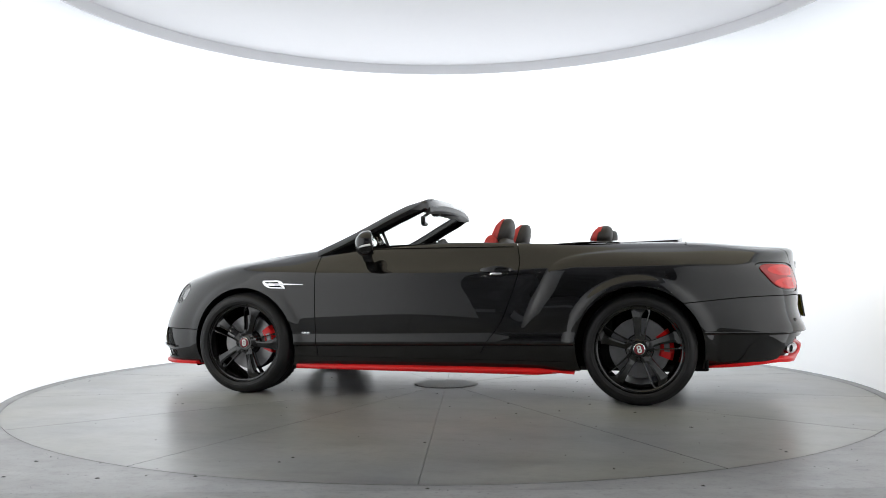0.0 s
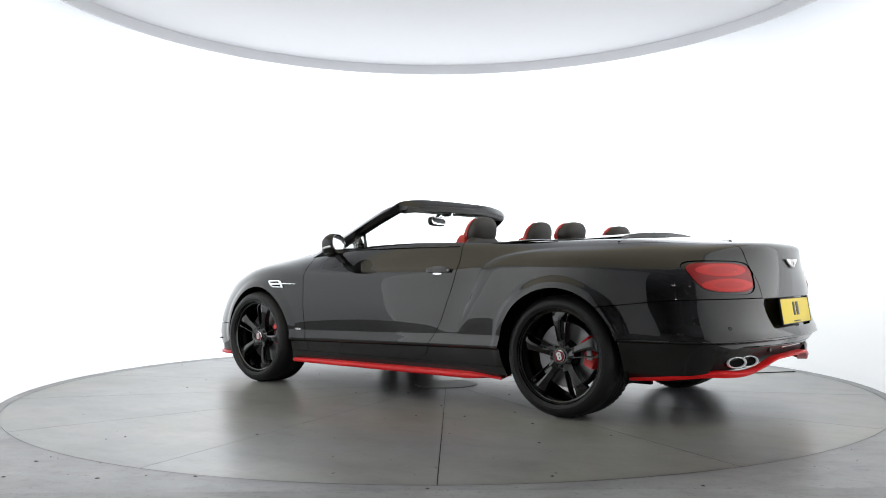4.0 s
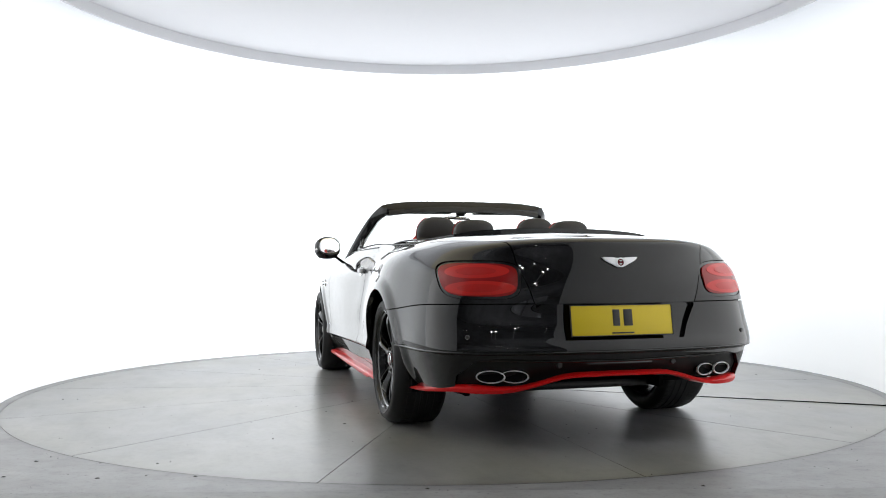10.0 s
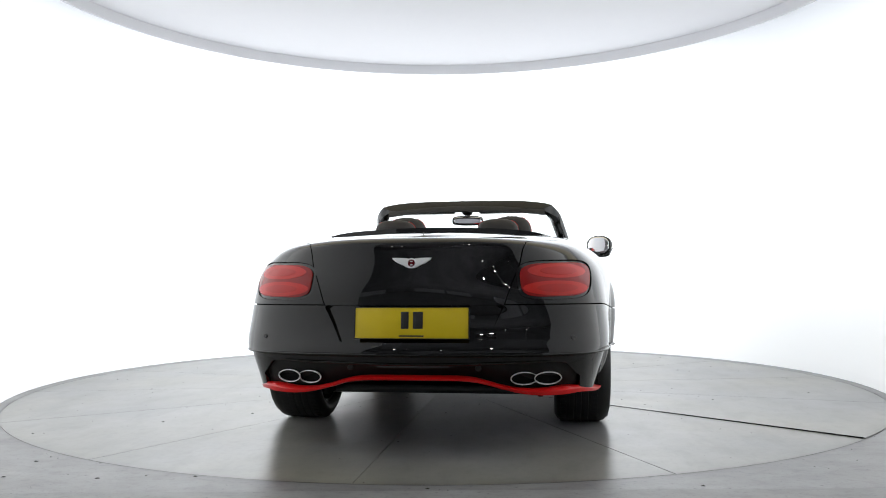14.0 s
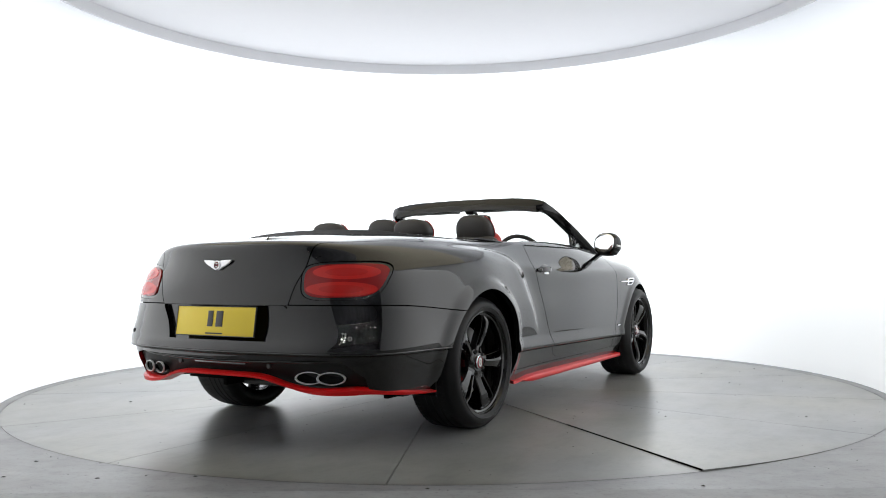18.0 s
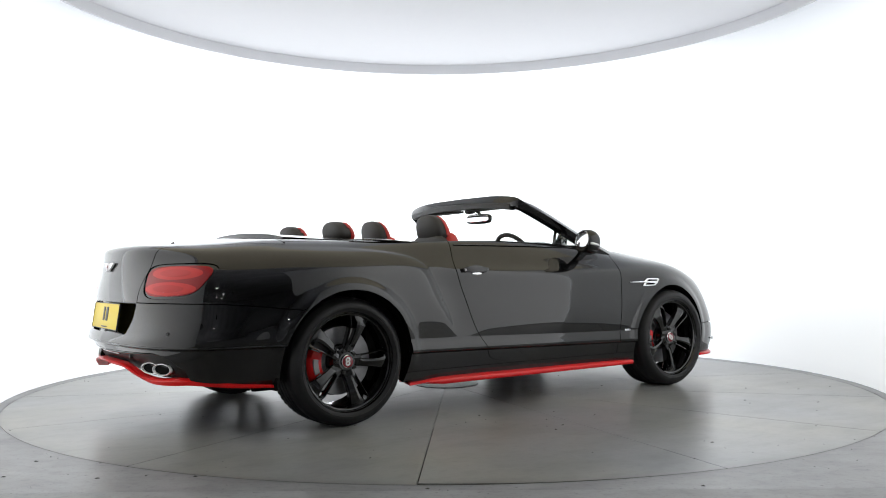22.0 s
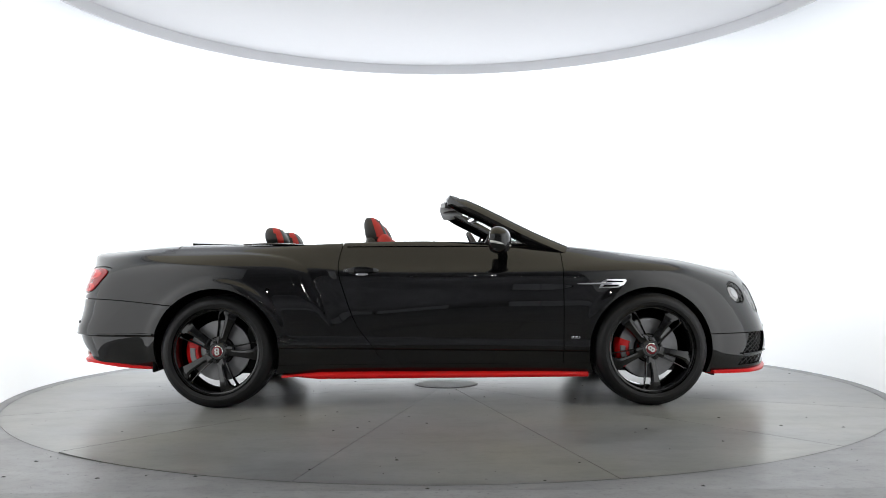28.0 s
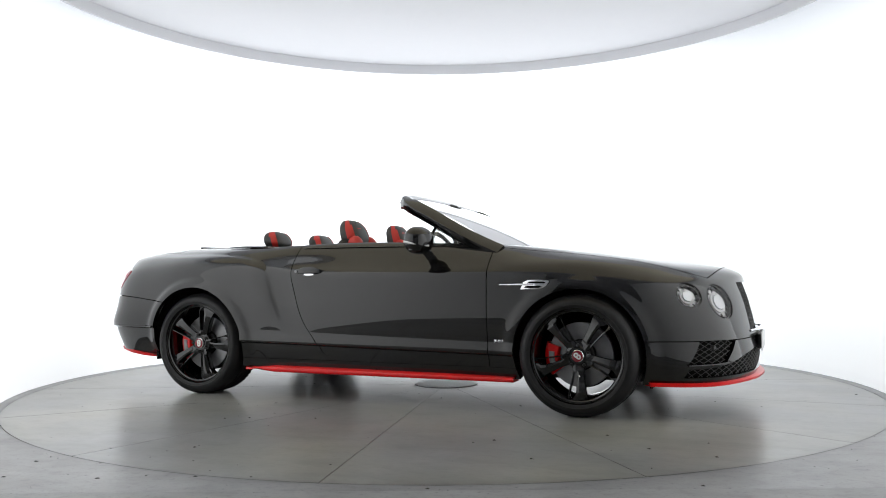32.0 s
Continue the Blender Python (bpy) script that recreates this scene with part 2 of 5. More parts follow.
def studio():
    wall = arc_wall("wall_round", 3.09, 3.62, -0.03, 3.75, -22, 202, 0.08, GLOW)
    wall.location.y = 0.08
    tagged(wall, "curved white backlit fabric studio wall", "wall", kind="structure")
    # white panels that narrow towards the open front
    for s in (1, -1):
        bm = bmesh.new()
        low = [bm.verts.new((s * x, y, -0.03)) for x, y in ((2.95, -1.07), (1.40, -4.12), (1.48, -4.16), (3.03, -1.11))]
        high = [bm.verts.new((s * x, y, 3.75)) for x, y in ((3.44, -1.15), (1.52, -4.45), (1.60, -4.49), (3.52, -1.19))]
        for i in range(4):
            bm.faces.new((low[i], low[(i + 1) % 4], high[(i + 1) % 4], high[i]))
        bm.faces.new(high)
        bm.faces.new(low)
        bmesh.ops.recalc_face_normals(bm, faces=bm.faces)
        tagged(part("wall_wing", bm, WINGGLOW, smooth=False), "straight white backlit fabric studio wall by the opening", "wall", kind="structure")
    floor = disc("floor", 3.004, 3.95, -0.2, 0.0, FLOOR)
    tagged(floor, "pale grey worn concrete floor round a turntable", "floor", kind="structure")
    hall = part("ground", box(24, 14, 0.2, (0, -3.095 - 7, -0.096), 0.003), HALL)
    tagged(hall, "grey concrete hall floor in front of the studio", "floor", kind="structure")
    for nm, b in (("wall_south", box(24, 0.2, 6, (0, -16.9, 2.9))), ("wall_west", fill_gap_wall(-11.9)), ("wall_east", fill_gap_wall(11.9)), ("wall_north", box(24, 0.2, 6, (0, 5.0, 2.9)))):
        tagged(part(nm, b, HALLWALL), "dark plain hall wall", "wall", kind="structure")
    tagged(part("ceiling", box(24, 22, 0.2, (0, -6, 5.9)), HALLWALL), "dark hall ceiling", "ceiling", kind="structure")
    tagged(part("ground_under", box(24, 10, 0.1, (0, 1.5, -0.4)), HALLWALL), "dark slab under the studio floor", "floor", kind="structure")
    # the round canopy over the turntable
    top = new("ceiling_canopy", None)
    tagged(top, "large round white ceiling canopy with a pale rim", "ceiling canopy")
    top.location = (0, 0, 3.2)
    prof = [(3.34, 0.0), (3.37, 0.01), (3.38, 0.03), (3.38, 0.18), (3.36, 0.20), (3.32, 0.20), (3.32, 0.02), (3.325, 0.0)]
    bm = lathe(prof, 160, closed=True)
    bm.transform(Matrix.Rotation(radians(90), 4, "X"))
    part("rim", bm, WHITE, top, "pale grey rounded rim")
    for nm, lo, hi, m, lab in (("panel", EDGE_A, 180 - EDGE_A, WHITE, "white ceiling panel"), ("front_panel", 180 - EDGE_A, 360 + EDGE_A, TAN, "unseen tan ceiling panel with an added glow")):
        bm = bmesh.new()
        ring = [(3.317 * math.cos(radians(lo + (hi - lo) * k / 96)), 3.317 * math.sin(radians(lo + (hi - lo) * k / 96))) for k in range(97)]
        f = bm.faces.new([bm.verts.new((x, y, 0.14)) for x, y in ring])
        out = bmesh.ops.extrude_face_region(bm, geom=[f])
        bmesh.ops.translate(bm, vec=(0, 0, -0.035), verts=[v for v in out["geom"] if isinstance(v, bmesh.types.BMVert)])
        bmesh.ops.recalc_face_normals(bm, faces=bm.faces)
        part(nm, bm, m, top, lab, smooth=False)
    # spot lamps in the hall
    first = None
    for i, (x, y, z) in enumerate(((-3.4, -9.2, 4.7), (-2.9, -9.2, 4.7), (-1.2, -11.4, 4.6), (0.4, -9.0, 4.4), (0.75, -9.0, 4.4), (1.6, -12.2, 4.6), (2.4, -10.2, 4.2),
                                   (3.3, -13.0, 4.8), (4.2, -10.6, 4.5), (-4.8, -12.4, 4.4), (-0.4, -14.2, 4.8), (2.9, -14.8, 4.1))):
        if first is None:
            l = first = new("hall_lamp", None)
            tagged(l, "small square spot lamp in the dark hall", "lamp", group="hall lamps")
            part("body", box(.30, .20, .10, (0, 0, .05), .01), PLASTIC, l)
            part("glow_pane", box(.085, .055, .02, (0, 0, -.010), .004), LAMP, l)
            part("rod", box(.02, .02, 1.6, (0, 0, .88)), HALLWALL, l)
            l.matrix_basis = pose(x, y, z)
        else:
            copy_thing(first, pose(x, y, z))


def hall_cabinet():
    """A long low cabinet at the back of the hall."""
    c = new("storage_cabinet", None)
    tagged(c, "low white storage cabinet with a dark top in the hall", "cabinet", group="hall cabinets")
    part("body", box(1.56, .52, .84, (0, 0, .46), .006), WHITE, c)
    part("plinth", box(1.50, .46, .05, (0, 0, .025)), PLASTIC, c)
    part("worktop", box(1.62, .56, .035, (0, 0, .90), .006), PLASTIC, c, "dark worktop")
    for k in range(3):
        d = part("door", box(.50, .02, .78, (-.52 + .52 * k, .272, .46), .004), WHITE, c)
        part("handle", box(.14, .02, .015, (-.52 + .52 * k, .290, .78), .004), STEEL, d)
    return c


LAMP = mat("lamp_glow", (0.9, 0.9, 0.9), 0.5, Emission_Color=(1, 0.97, 0.92, 1), Emission_Strength=320.0)
# tan unseen front half of the canopy; glow added to brighten paint reflections
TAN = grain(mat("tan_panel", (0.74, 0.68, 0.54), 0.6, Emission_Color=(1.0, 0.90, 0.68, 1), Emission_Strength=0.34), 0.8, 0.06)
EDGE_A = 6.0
studio()
row = hall_cabinet()
row.matrix_basis = pose(-2.6, -14.6, .004)
for x, y, turn in ((-.9, -14.6, 0), (2.3, -13.4, 12), (4.2, -13.9, 12), (-5.4, -12.2, -40)):
    copy_thing(row, pose(x, y, .004, 0, 0, turn))


# ---- turntable ----
def vary(m, amount):
    """Slightly different tone for each piece that shares a material."""
    nt = m.node_tree
    b = nt.nodes["Principled BSDF"]
    src = b.inputs["Base Color"].links[0].from_socket
    info = nt.nodes.new("ShaderNodeObjectInfo")
    rng = nt.nodes.new("ShaderNodeMapRange")
    rng.inputs[3].default_value, rng.inputs[4].default_value = 1 - amount, 1 + amount
    mul = nt.nodes.new("ShaderNodeVectorMath")
    mul.operation = "SCALE"
    nt.links.new(info.outputs["Random"], rng.inputs[0])
    nt.links.new(src, mul.inputs[0])
    nt.links.new(rng.outputs[0], mul.inputs["Scale"])
    nt.links.new(mul.outputs[0], b.inputs["Base Color"])


def scuffs(m, layers):
    """Worn patches, streaks, grit and pale scratches over a floor: scale, stretch, from, to, tone for each layer."""
    nt = m.node_tree
    b = nt.nodes["Principled BSDF"]
    src = b.inputs["Base Color"].links[0].from_socket
    co = nt.nodes.new("ShaderNodeTexCoord")
    out = src
    for scale, stretch, lo, hi, tone in layers:
        mp = nt.nodes.new("ShaderNodeMapping")
        mp.inputs["Scale"].default_value = stretch
        mp.inputs["Location"].default_value = (scale, tone, 0)
        n = nt.nodes.new("ShaderNodeTexNoise")
        n.inputs["Scale"].default_value, n.inputs["Detail"].default_value = scale, 5
        r = nt.nodes.new("ShaderNodeMapRange")
        r.inputs[1].default_value, r.inputs[2].default_value, r.inputs[3].default_value, r.inputs[4].default_value = lo, hi, 1.0, tone
        mul = nt.nodes.new("ShaderNodeVectorMath")
        mul.operation = "SCALE"
        nt.links.new(co.outputs["Object"], mp.inputs[0])
        nt.links.new(mp.outputs[0], n.inputs["Vector"])
        nt.links.new(n.outputs[0], r.inputs[0])
        nt.links.new(out, mul.inputs[0])
        nt.links.new(r.outputs[0], mul.inputs["Scale"])
        out = mul.outputs[0]
    nt.links.new(out, b.inputs["Base Color"])


def tint(m):
    """Olive and bluish drifts in a grey paint."""
    nt = m.node_tree
    b = nt.nodes["Principled BSDF"]
    src = b.inputs["Base Color"].links[0].from_socket
    co = nt.nodes.new("ShaderNodeTexCoord")
    n = nt.nodes.new("ShaderNodeTexNoise")
    n.inputs["Scale"].default_value, n.inputs["Detail"].default_value = 0.8, 4
    ramp = nt.nodes.new("ShaderNodeValToRGB")
    ramp.color_ramp.elements[0].position, ramp.color_ramp.elements[1].position = 0.36, 0.66
    ramp.color_ramp.elements[0].color, ramp.color_ramp.elements[1].color = (0.94, 0.97, 1.03, 1), (1.05, 1.03, 0.90, 1)
    mul = nt.nodes.new("ShaderNodeVectorMath")
    mul.operation = "MULTIPLY"
    nt.links.new(co.outputs["Object"], n.inputs["Vector"])
    nt.links.new(n.outputs[0], ramp.inputs[0])
    nt.links.new(src, mul.inputs[0])
    nt.links.new(ramp.outputs[0], mul.inputs[1])
    nt.links.new(mul.outputs[0], b.inputs["Base Color"])


def ring_dirt(m, r0, r1, tone):
    """Dirt that has gathered along the turntable's rim, patchy and ragged."""
    nt = m.node_tree
    b = nt.nodes["Principled BSDF"]
    src = b.inputs["Base Color"].links[0].from_socket
    co = nt.nodes.new("ShaderNodeTexCoord")
    flat = nt.nodes.new("ShaderNodeVectorMath")
    flat.operation = "MULTIPLY"
    flat.inputs[1].default_value = (1, 1, 0)
    ln = nt.nodes.new("ShaderNodeVectorMath")
    ln.operation = "LENGTH"
    n = nt.nodes.new("ShaderNodeTexNoise")
    n.inputs["Scale"].default_value, n.inputs["Detail"].default_value = 4.0, 8
    add = nt.nodes.new("ShaderNodeMath")
    add.operation = "MULTIPLY_ADD"
    add.inputs[1].default_value = abs(r1 - r0) * 1.6
    r = nt.nodes.new("ShaderNodeMapRange")
    off = abs(r1 - r0) * 0.8
    r.inputs[1].default_value, r.inputs[2].default_value, r.inputs[3].default_value, r.inputs[4].default_value = r0 + off, r1 + off, tone, 1.0
    mul = nt.nodes.new("ShaderNodeVectorMath")
    mul.operation = "SCALE"
    nt.links.new(co.outputs["Object"], flat.inputs[0])
    nt.links.new(flat.outputs[0], ln.inputs[0])
    nt.links.new(co.outputs["Object"], n.inputs["Vector"])
    nt.links.new(n.outputs[0], add.inputs[0])
    nt.links.new(ln.outputs["Value"], add.inputs[2])
    nt.links.new(add.outputs[0], r.inputs[0])
    nt.links.new(src, mul.inputs[0])
    nt.links.new(r.outputs[0], mul.inputs["Scale"])
    nt.links.new(mul.outputs[0], b.inputs["Base Color"])


CLOUDS = ((1.1, (1, 1.5, 1), 0.42, 0.76, 0.68), (2.8, (1, 2.4, 1), 0.50, 0.78, 0.74), (2.1, (1.8, 1, 1), 0.50, 0.82, 1.22), (9.0, (1, 1.4, 1), 0.53, 0.76, 0.86))
GRIT = ((26.0, (1, 1.3, 1), 0.50, 0.74, 0.86), (75.0, (1, 1, 1), 0.70, 0.75, 0.72), (140.0, (1, 1, 1), 0.50, 0.75, 0.94))
ROUGH = ((14.0, (1, 1.6, 1), 0.54, 0.70, 0.80), (60.0, (1, 1, 1), 0.56, 0.72, 0.72), (110.0, (1, 1, 1), 0.60, 0.70, 1.08), (38.0, (1, 1, 1), 0.68, 0.71, 0.48))
scuffs(DECK, CLOUDS + GRIT)
scuffs(FLOOR, CLOUDS + ROUGH)
scuffs(HALL, CLOUDS + ROUGH)
tint(DECK)
ring_dirt(FLOOR, 3.0, 3.16, 0.80)
ring_dirt(DECK, 3.02, 2.90, 0.84)
ring_dirt(FLOOR, 3.0, 3.03, 0.76)
ring_dirt(DECK, 3.005, 2.972, 0.78)
vary(DECK, 0.07)


def turntable_thing():
    t = new("turntable", None)
    tagged(t, "grey painted round turntable of wedge plates with worn seams", "turntable")
    disc("base", 0.0, 2.995, -0.18, -0.012, DARK, 160, t, "dark steel base under the plates")
    cover = disc("hub_cover", 0.0, 0.235, -0.01, 0.004, DECK2, 64, t, "pale round cover plate")
    n, step_a = 14, 360 / 14
    for k in range(n):
        a0 = step_a * k
        wide = 0.0018 if k == 9 else 0.0014 + 0.0007 * (k % 3)
        lift = 0.0065 if k == 9 else 0.0
        outer, inner, low = [], [], []
        for i in range(13):
            a = radians(a0 + step_a * i / 12)
            for r, lst in ((3.0, outer), (0.24, inner)):
                off = wide / r if r > 1 else wide * 0.5 / r
                aa = min(max(a, radians(a0) + off), radians(a0 + step_a) - off)
                lst.append((r * math.cos(aa), r * math.sin(aa)))
        verts = [(x, y, lift * (1 - (i % 13) / 12) ** 2 * (1 if i < 13 else 0)) for i, (x, y) in enumerate(outer + inner)] + [(x, y, -0.011) for x, y in outer + inner]
        m = 13
        faces = []
        for i in range(m - 1):
            faces += [(m + i, i, i + 1, m + i + 1), (2 * m + i, i, i + 1, 2 * m + i + 1), (m + i, m + i + 1, 3 * m + i + 1, 3 * m + i)]
        faces += [(0, m, 3 * m, 2 * m), (m - 1, 2 * m - 1, 4 * m - 1, 3 * m - 1)]
        bm = bmesh.new()
        vs = [bm.verts.new(v) for v in verts]
        for f in faces:
            bm.faces.new([vs[i] for i in f])
        bmesh.ops.recalc_face_normals(bm, faces=bm.faces)
        part("plate", bm, DECK, t, smooth=False)
        if lift:
            # the dark open edge of the plate that stands proud
            bm = prism([(1.85, -0.010), (2.99, -0.010), (2.99, lift + 0.0003), (1.85, lift * 0.58 + 0.0003)], 0.002, "y")
            bm.transform(Matrix.Translation((0, 0.0012, 0)))
            bm.transform(Matrix.Rotation(radians(a0), 4, "Z"))
            part("plate_edge", bm, DARK, t, "dark raised plate edge")
    part("edge_trim", rim_ring(2.993, 3.0, -0.17, -0.012), STEEL, t)
    return t


def rim_ring(r0, r1, z0, z1):
    bm = lathe([(r0, z1), (r1, z1), (r1, z0), (r0, z0)], 160, closed=True)
    bm.transform(Matrix.Rotation(radians(90), 4, "X"))
    return bm


def crumbs(n, r0, r1, a0, a1, z, seed):
    """Small flakes of grit lying on the floor between two radii."""
    rnd = random.Random(seed)
    bm = bmesh.new()
    for _ in range(n):
        r, a = math.sqrt(rnd.uniform(r0 * r0, r1 * r1)), radians(rnd.uniform(a0, a1))
        size = rnd.choice((.004, .005, .006, .009, .014))
        turn = rnd.uniform(0, 6.28)
        long = rnd.uniform(1.0, 2.6)
        ring = []
        for k in range(5):
            q = turn + k * 1.257
            u, v = size * math.cos(q) * rnd.uniform(.5, 1), size * math.sin(q) * rnd.uniform(.5, 1) / long
            ring.append(bm.verts.new((r * math.cos(a) + u, r * math.sin(a) + v, z)))
        tip = bm.verts.new((r * math.cos(a), r * math.sin(a), z + size * .3))
        for k in range(5):
            bm.faces.new((ring[k], ring[(k + 1) % 5], tip))
    bmesh.ops.recalc_face_normals(bm, faces=bm.faces)
    return bm


turntable = turntable_thing()
GRITMAT = grain(mat("dark_grit", (0.05, 0.047, 0.042), 0.9), 40, 0.4)
tagged(part("grit", crumbs(170, 0.4, 2.98, 0, 360, 0.0005, 3), GRITMAT, turntable, "small dark crumbs of dirt"), kind="stuff")
loose = part("floor_grit", crumbs(110, 3.01, 3.9, 210, 330, 0.0005, 7), GRITMAT)
tagged(loose, "small dark crumbs of dirt on the floor", "dirt", kind="stuff")


# ---- car body surface: the main lines of one side, from nose to tail, each as (x, y, z) ----
LINE_BOTTOM = [(2.315, 0, .21), (2.27, .40, .21), (2.10, .72, .205), (1.82, .860, .20), (1.373, .895, .20), (.85, .868, .20), (.1, .861, .20),
               (-.6, .865, .20), (-1.0, .888, .21), (-1.373, .89, .22), (-1.84, .848, .245), (-2.18, .79, .29), (-2.31, .44, .30), (-2.34, 0, .33)]
LINE_LOWER = [(2.345, 0, .30), (2.30, .40, .30), (2.13, .73, .30), (1.84, .89, .30), (1.373, .935, .32), (.85, .904, .31), (.1, .897, .31),
              (-.6, .900, .31), (-1.0, .920, .32), (-1.373, .928, .33), (-1.86, .888, .35), (-2.23, .80, .38), (-2.37, .44, .39), (-2.41, 0, .39)]
LINE_SILL = [(2.338, 0, .42), (2.290, .40, .43), (2.14, .72, .44), (1.84, .895, .45), (1.373, .952, .47), (.85, .934, .44), (.1, .926, .44),
             (-.6, .925, .44), (-1.0, .945, .46), (-1.373, .96, .48), (-1.87, .925, .48), (-2.25, .825, .49), (-2.40, .44, .50), (-2.44, 0, .50)]
LINE_WAIST = [(2.312, 0, .55), (2.263, .38, .56), (2.11, .70, .57), (1.82, .885, .59), (1.373, .958, .62), (.85, .952, .60), (.1, .943, .60),
              (-.6, .932, .60), (-1.0, .947, .62), (-1.373, .962, .64), (-1.87, .925, .61), (-2.225, .82, .60), (-2.375, .44, .60), (-2.41, 0, .61)]
LINE_SIDE = [(2.278, 0, .69), (2.223, .36, .69), (2.075, .66, .70), (1.80, .85, .72), (1.373, .945, .75), (.85, .950, .745), (.1, .938, .745),
             (-.6, .915, .755), (-1.0, .925, .77), (-1.373, .945, .79), (-1.86, .905, .77), (-2.20, .80, .76), (-2.37, .44, .75), (-2.41, 0, .76)]
LINE_SHOULDER = [(2.243, 0, .79), (2.178, .34, .79), (2.03, .605, .795), (1.77, .80, .815), (1.373, .912, .852), (.85, .936, .853), (.1, .923, .853),
                 (-.6, .897, .865), (-1.0, .895, .885), (-1.373, .915, .895), (-1.84, .872, .88), (-2.16, .77, .872), (-2.345, .44, .86), (-2.403, 0, .87)]
LINE_BREAK = [(2.232, 0, .818), (2.16, .325, .818), (2.00, .575, .823), (1.745, .765, .85), (1.373, .872, .895), (.85, .906, .892), (.1, .895, .892),
              (-.6, .872, .905), (-1.0, .872, .925), (-1.373, .885, .935), (-1.835, .842, .92), (-2.14, .745, .912), (-2.335, .436, .918), (-2.398, 0, .928)]
LINE_CROWN = [(2.19, 0, .85), (2.12, .30, .85), (1.96, .53, .855), (1.71, .69, .894), (1.373, .75, .944), (.85, .80, .982), (.1, .82, 1.01),
              (-.6, .81, 1.01), (-1.0, .80, 1.005), (-1.373, .79, 1.0), (-1.82, .76, .985), (-2.115, .69, .968), (-2.325, .43, .980), (-2.382, 0, .988)]
LINE_TOP = [(2.09, 0, .88), (2.01, .20, .890), (1.86, .36, .907), (1.65, .45, .939), (1.373, .48, .977), (.85, .50, 1.010), (.1, .60, 1.018),
            (-.6, .60, 1.018), (-1.0, .55, 1.035), (-1.373, .55, 1.047), (-1.75, .50, 1.044), (-1.98, .42, 1.028), (-2.15, .25, 1.012), (-2.20, 0, 1.010)]
LINE_MIDDLE = [(2.01, 0, .90), (1.94, 0, .912), (1.82, 0, .934), (1.62, 0, .961), (1.373, 0, .989), (.85, 0, 1.02), (.1, 0, 1.022), (-.6, 0, 1.022),
               (-1.0, 0, 1.045), (-1.373, 0, 1.066), (-1.70, 0, 1.066), (-1.9, 0, 1.050), (-2.02, 0, 1.037), (-2.06, 0, 1.032)]
AXLE, HUB_Z = 1.373, 0.356
ARCH_R = {1: 0.392, -1: 0.398}


def body_grid(nu=380, nv=215):
    """The smooth outer skin of the left half as a grid of points and normals."""
    cage = np.array([LINE_BOTTOM, LINE_LOWER, LINE_SILL, LINE_WAIST, LINE_SIDE, LINE_SHOULDER, LINE_BREAK, LINE_CROWN, LINE_TOP, LINE_MIDDLE], float)
    flip = np.array([1, -1, 1])
    cage = np.concatenate([cage[:, 2:0:-1] * flip, cage, cage[:, -2:-4:-1] * flip], axis=1)
    cage = np.concatenate([cage, cage[-2:-3:-1] * flip], axis=0)
    du = np.linalg.norm(np.diff(cage, axis=1), axis=2).mean(0)
    dv = np.linalg.norm(np.diff(cage, axis=0), axis=2).mean(1)
    ku, kv = np.concatenate([[0], np.cumsum(du)]), np.concatenate([[0], np.cumsum(dv)])
    U = np.linspace(ku[2], ku[-3], nu)
    # more rows low on the side and along the shoulder, where the creases are
    dens = np.interp(np.linspace(0, kv[-2], 400), [kv[0], kv[1], kv[2], kv[3], kv[4], kv[5], kv[6], kv[7], kv[-2]], [1.0, 3.0, 3.4, 1.2, 1.0, 1.5, 1.5, 1.1, .6])
    cum = np.concatenate([[0], np.cumsum(dens)[:-1]])
    V = np.interp(np.linspace(0, cum[-1], nv), cum, np.linspace(0, kv[-2], 400))
    P = cubic(ku, cage.transpose(1, 0, 2), U)
    P = cubic(kv, P.transpose(1, 0, 2), V)
    P[:, 0, 1] = P[:, -1, 1] = P[-1, :, 1] = 0
    return P


def ridge_z(x):
    """Height of the ridge that runs low along the flank."""
    return 0.3675 - 0.0175 * x


